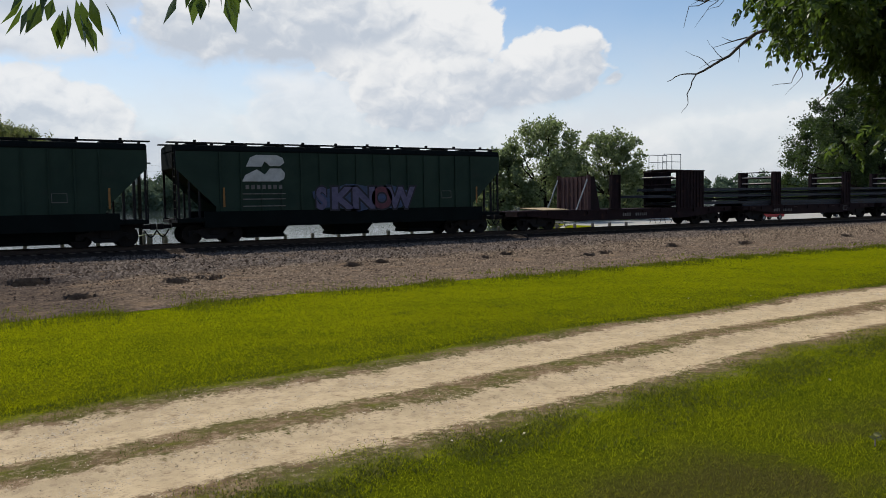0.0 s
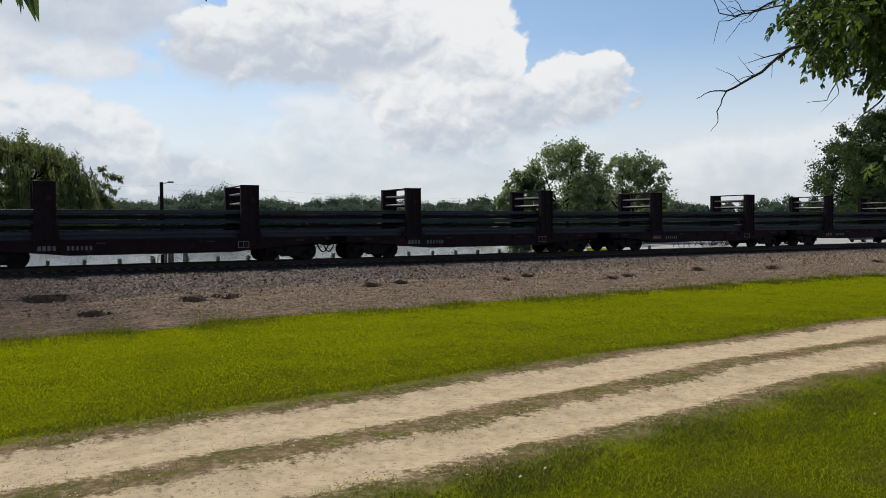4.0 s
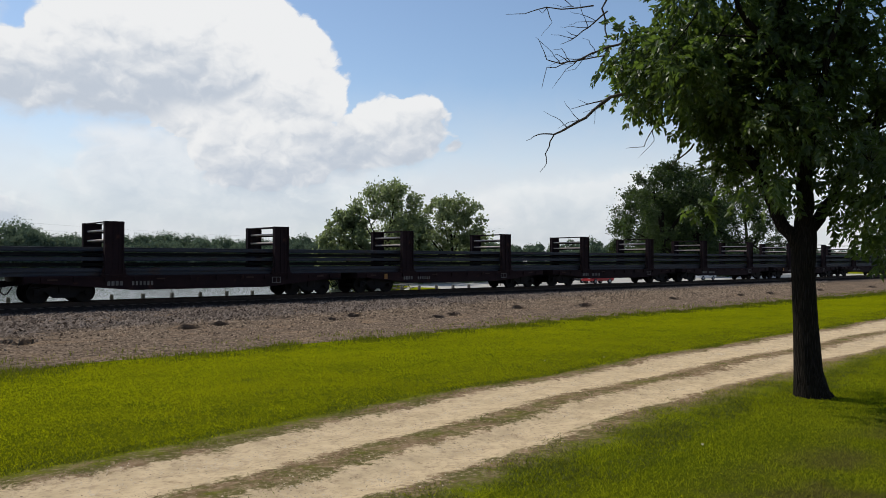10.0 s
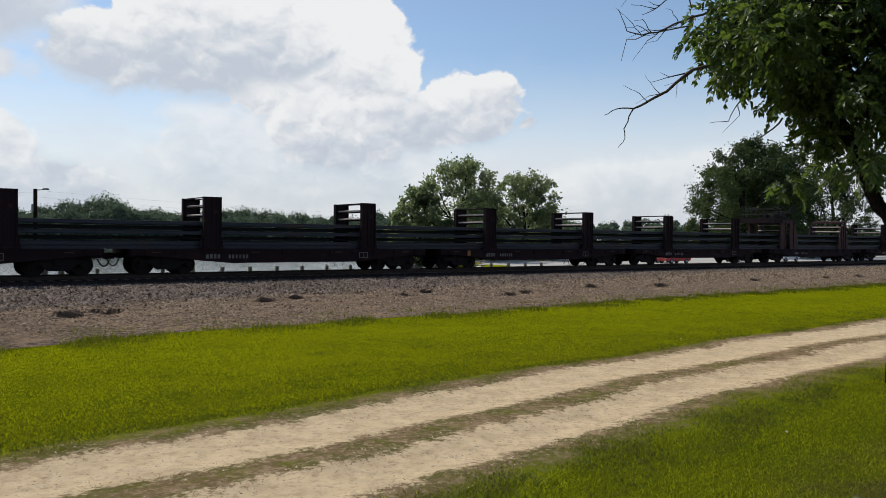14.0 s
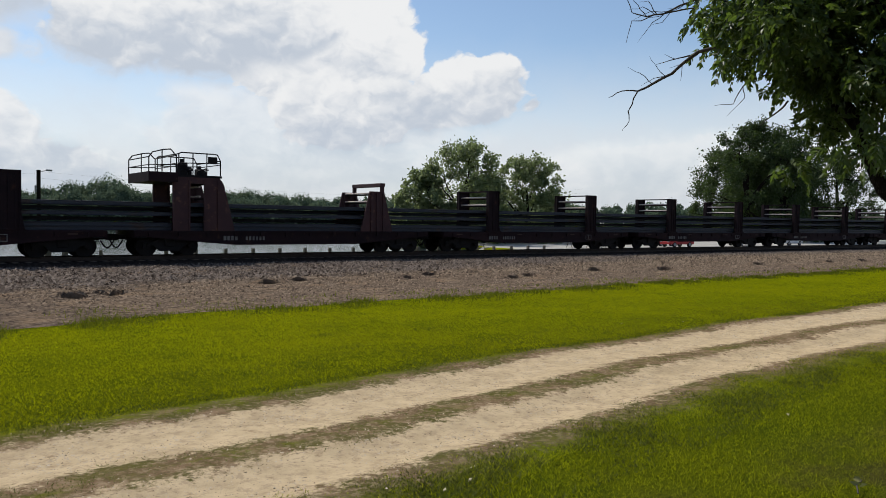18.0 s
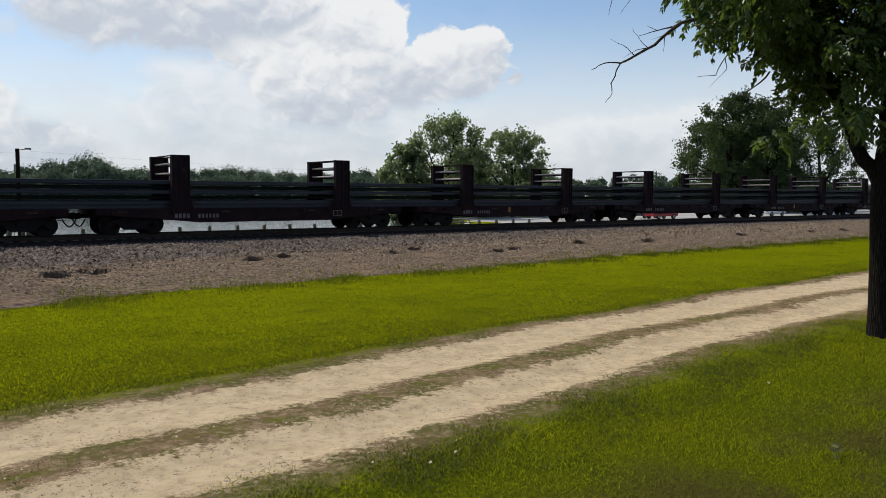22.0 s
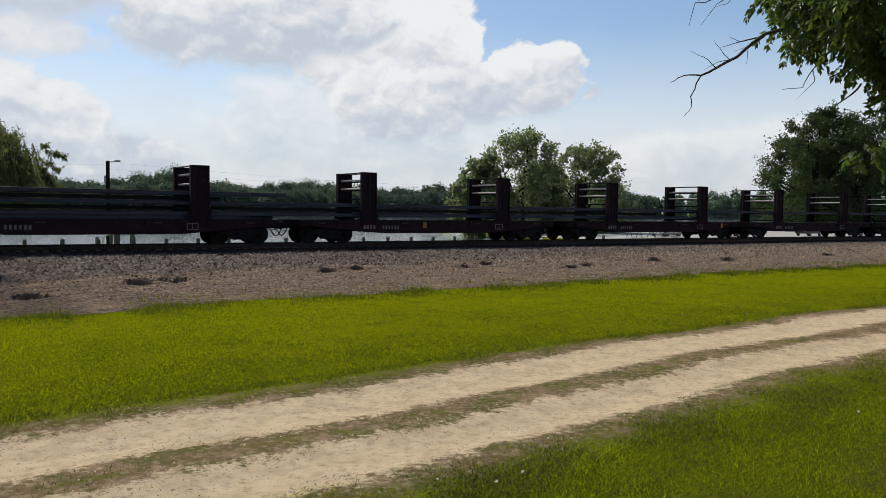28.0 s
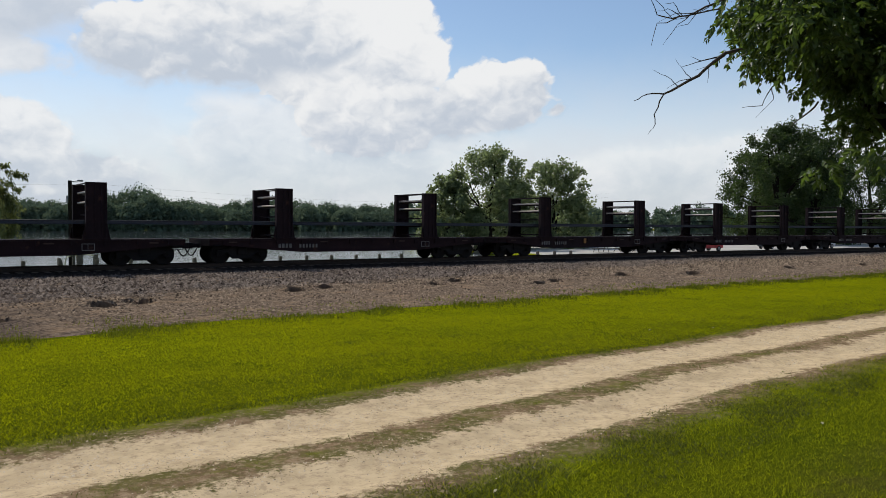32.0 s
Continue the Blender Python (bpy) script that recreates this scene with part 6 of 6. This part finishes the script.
def build_far_woods():
    """The wooded far shore: many leaf clumps on low crowns, in two ranks."""
    r = np.random.default_rng(61)
    pos, dirs, sizes = [], [], []
    stems = Tubes(4)
    for rank, (dist, hh) in enumerate(((497, 14.5), (535, 19.0))):
        x = -190.0
        while x < 1500:
            y = dist + r.normal(0, 6)
            az = x / 9.0
            h = hh * (1 + .00012 * max(x, 0)) * (1 + .10 * math.sin(az * .55) + .07 * math.sin(az * 1.7 + 1) + r.normal(0, .05))
            h *= 1 + .30 * math.exp(-((x - 129) / 15) ** 2) + .5 * math.exp(-((x - 698) / 26) ** 2)
            w = r.uniform(6.5, 11)
            stems.add([(x, y, 0), (x, y, h * .6)], [.5, .25])
            n = 1500 if x < 450 else 600
            th, ph = r.uniform(0, 6.283, n), np.arccos(r.uniform(-.9, 1, n))
            rr = r.uniform(.35, 1.0, n) ** .5 * (1 + .08 * np.sin(3 * th + az) + .06 * np.sin(5 * ph))
            p = np.stack([x + w * rr * np.sin(ph) * np.cos(th), y + w * rr * np.sin(ph) * np.sin(th), h * .52 + h * .48 * rr * np.cos(ph)], 1)
            p[:, 2] = np.maximum(p[:, 2], -.6)
            pos.append(p)
            sizes.append(np.where(rr < .80, 1.9, .78) * (1 if x < 450 else 1.5))
            dirs.append(r.normal(0, 1, (n, 3)))
            low = 240
            p = np.stack([x + r.uniform(-w, w, low), y - 4 + r.normal(0, 2, low), -1.3 + (h * .5 + 1.3) * r.random(low) ** 1.6], 1)
            pos.append(p)
            dirs.append(r.normal(0, 1, (low, 3)))
            sizes.append(np.full(low, 2.2))
            x += r.uniform(4.5, 8.5) * (1 + max(x, 0) / 500)
    woods = thing("far_woods", pose(0, 0, 0), "green woods along the far lake shore, haze put into leaf colour", "woods", kind="stuff")
    tagged(part("crowns", leaves_mesh("crowns", np.concatenate(pos), np.concatenate(dirs), np.concatenate(sizes), LEAF_HAZED, r, 1.0, .12), None, woods), kind="stuff")
    tagged(part("trunks", stems.mesh("trunks", BARK), None, woods), kind="stuff")


build_far_woods()


# ---- things on the shore ----
def build_shore():
    gz = lambda x, y: float(ground_z(np.array([x]), np.array([y]))[0])
    me = from_bm("post", boxes((-.11, .11, -.11, .11, -.3, .64), bevel=.02), TIMBER)
    cap = from_bm("cap", boxes((-.09, .09, -.09, .09, .64, .665)), TIMBER)
    for n in range(-6, 20):
        x = 13.3 + 2.125 * n
        p = thing("guard_post", pose(x, 55, gz(x, 55), 0, rng.normal(0, 1.5), rng.normal(0, 6)), "squat weathered timber guard post on the shore", "post", "guard posts along the shore")
        part("post", me, None, p)
        part("cap", cap, None, p)
    pole = thing("light_pole", pose(10.5, 60, -1.2), "dark wooden pole with a lamp on a short arm", "utility pole")
    part("pole", rods(((0, 0, -.6), (0, 0, 6.15), .13)), BARK, pole)
    part("arm", rods(((0, 0, 6.05), (.55, 0, 6.15), .03)), GALV, pole)
    part("lamp_head", boxes((.45, .85, -.09, .09, 6.10, 6.22), bevel=.03), GALV, pole)
    wires = Tubes(4)
    for z, end in ((6.05, (75, 70, 6.2)), (5.6, (75, 70, 5.7)), (5.9, (-60, 72, 6.2))):
        p, q = Vector((0, 0, z)), Vector((end[0] - 10.5, end[1] - 60, end[2] + 1.2))
        wires.add([p.lerp(q, i / 16) - Vector((0, 0, 1.3 * math.sin(3.1416 * i / 16))) for i in range(17)], [.004] * 17)
    part("wire", wires.mesh("wire", BLACKSTEEL), None, pole, "slack overhead wires")
    part("transformer", boxes((-.24, -.12, -.1, .1, 4.6, 5.1), bevel=.02), GALV, pole)


build_shore()


def build_mooring():
    """A small landing: stout dark posts and a bent pale pipe rail."""
    z = float(ground_z(np.array([10.0]), np.array([56.2]))[0])
    m = thing("boat_landing", pose(10.1, 56.2, z), "boat landing of dark posts with a bent pale pipe rail", "landing")
    for x, h, w in ((-.95, .75, .10), (-.08, 1.15, .09), (.28, .95, .17), (1.25, .95, .13), (1.36, .7, .1)):
        part("post", boxes((x - w, x + w, -w, w, -.3, h), bevel=.02), TIMBER, m)
    t = Tubes(6)
    t.add([(-.62, -.1, -.05), (-.60, -.1, .62), (-.45, -.1, .84), (-.1, -.1, .92), (.6, -.1, .94), (1.1, -.1, .90), (1.2, -.1, .80)], [.035] * 7)
    part("pipe_rail", t.mesh("pipe_rail", PALEPIPE), None, m, "pale yellow bent pipe")


build_mooring()


def build_car(name, x, y, turn, paint, label, tall=0.0):
    z = float(ground_z(np.array([x]), np.array([y]))[0]) + .012
    car = thing(name, pose(x, y, z, 0, 0, turn), label, "car", "parked cars")
    h = 1.45 + tall
    bm = bmesh.new()
    prism(bm, [(-2.2, .35), (-2.22, .75), (-2.05, .92), (-1.2, .98), (1.35, 1.0), (2.1, .88), (2.2, .6), (2.15, .35)], -.88, .88)
    bmesh.ops.bevel(bm, geom=list(bm.edges), offset=.06, segments=2, affect="EDGES")
    part("body", bm, paint, car, smooth=False)
    bm = bmesh.new()
    prism(bm, [(-1.15, .97), (-.55, h - .06), (-.3, h), (1.0 + tall, h), (1.35 + tall, h - .08), (1.75 + tall * .6, .98)], -.74, .74)
    bmesh.ops.bevel(bm, geom=list(bm.edges), offset=.05, segments=2, affect="EDGES")
    part("cabin", bm, paint, car)
    part("side_windows", boxes((-.55, .25, -.765, .765, 1.02, h - .1), (.32, 1.15, -.765, .765, 1.02, h - .1)), GLASS, car)
    for wx in (-1.35, 1.35):
        for wy in (-.8, .8):
            w = part("wheel", rods(((wx, wy - .1, .32), (wx, wy + .1, .32), .32), sides=16), TYRE, car)
            part("rim", rods(((wx, wy - .11, .32), (wx, wy + .11, .32), .19), sides=12), GALV, w)
    part("headlight", boxes((-2.24, -2.18, -.75, -.45, .62, .76), (-2.24, -2.18, .45, .75, .62, .76)), GALV, car)


build_car("parked_car", 84.3, 62.4, -6, CARRED, "red sedan parked on the limestone lot")
build_car("parked_car", 76.5, 67.5, 4, CARWHITE, "white sedan parked on the limestone lot")
build_car("parked_car", 85.6, 66.0, 8, CARDARK, "dark estate car parked on the limestone lot", .2)
build_car("parked_car", 101, 64, 5, CARDARK, "dark sedan parked on the limestone lot")
build_car("parked_car", 112, 63, -4, CARWHITE, "white van-like car parked on the limestone lot", .35)


def build_table(x, y, turn):
    z = float(ground_z(np.array([x]), np.array([y]))[0]) + .012
    t = thing("picnic_table", pose(x, y, z, 0, 0, turn), "weathered timber picnic table by the shore", "table", "picnic tables")
    for i in range(5):
        part("tabletop_board", boxes((-.9, .9, -.36 + i * .148, -.225 + i * .148, .70, .74)), TIMBER, t)
    for yy in (-.75, .62):
        part("bench_board", boxes((-.9, .9, yy, yy + .14, .42, .46)), TIMBER, t)
    for xx in (-.65, .65):
        part("leg_frame", rods(((xx, -.2, .70), (xx, -.62, 0), .045), ((xx, .2, .70), (xx, .62, 0), .045), ((xx, -.72, .40), (xx, .72, .40), .04), sides=4), TIMBER, t)


for spot in ((47.0, 57.0, 20), (67.8, 64.5, -15), (70.2, 63.6, 5), (72.6, 63.4, 30), (75.0, 64.2, -8)):
    build_table(*spot)


def build_litter():
    """Small pale scraps and weeds on the lawn."""
    r = np.random.default_rng(71)
    for i, (x, y) in enumerate(((3.42, 4.2), (3.16, 4.14), (12.2, 8.85), (7.1, 3.95), (11.07, 9.34))):
        bm = bmesh.new()
        s = .016
        vs = [bm.verts.new((s * math.cos(a) * r.uniform(.5, 1.2), s * math.sin(a) * r.uniform(.4, 1.0), r.uniform(0, .03))) for a in np.arange(0, 6.2, .8)]
        bm.faces.new(vs)
        geom = bmesh.ops.extrude_face_region(bm, geom=bm.faces[:])
        bmesh.ops.translate(bm, vec=(0, 0, .004), verts=[v for v in geom["geom"] if isinstance(v, bmesh.types.BMVert)])
        ob = new("litter", from_bm("litter", bm, PAPER))
        ob.matrix_basis = pose(x, y, float(ground_z(np.array([x]), np.array([y]))[0]) + .035, r.uniform(-15, 15), r.uniform(-15, 15), r.uniform(0, 360))
        tagged(ob, "small pale scrap lying in the grass", "litter", "scraps on the lawn")


def build_fallen_twig():
    """A broken twig with a few pale curled leaves."""
    r = np.random.default_rng(77)
    z = float(ground_z(np.array([5.6]), np.array([2.6]))[0])
    t = thing("fallen_twig", pose(5.6, 2.58, z + .02, 0, 0, 20), "small fallen twig with pale curled leaves in the grass", "twig")
    st = Tubes(5)
    st.add([(-.16, 0, .01), (-.05, .02, .035), (.08, 0, .03), (.18, .03, .015)], [.006, .005, .004, .003])
    part("stem", st.mesh("stem", DEADWOOD), None, t)
    for i in range(5):
        p = np.array([[-.1 + i * .06, 0, .04]])
        part("leaf", leaves_mesh("leaf", p, np.array([[r.normal(0, .6), r.normal(0, .6), .12]]), .07, PALELEAF, r, .5, .15), None, t)


build_litter()
build_fallen_twig()


def motions():
    for ob, s in ROLLING:
        walk(ob, [(float(t), at_train(s, t)) for t in range(0, 33)])


motions()
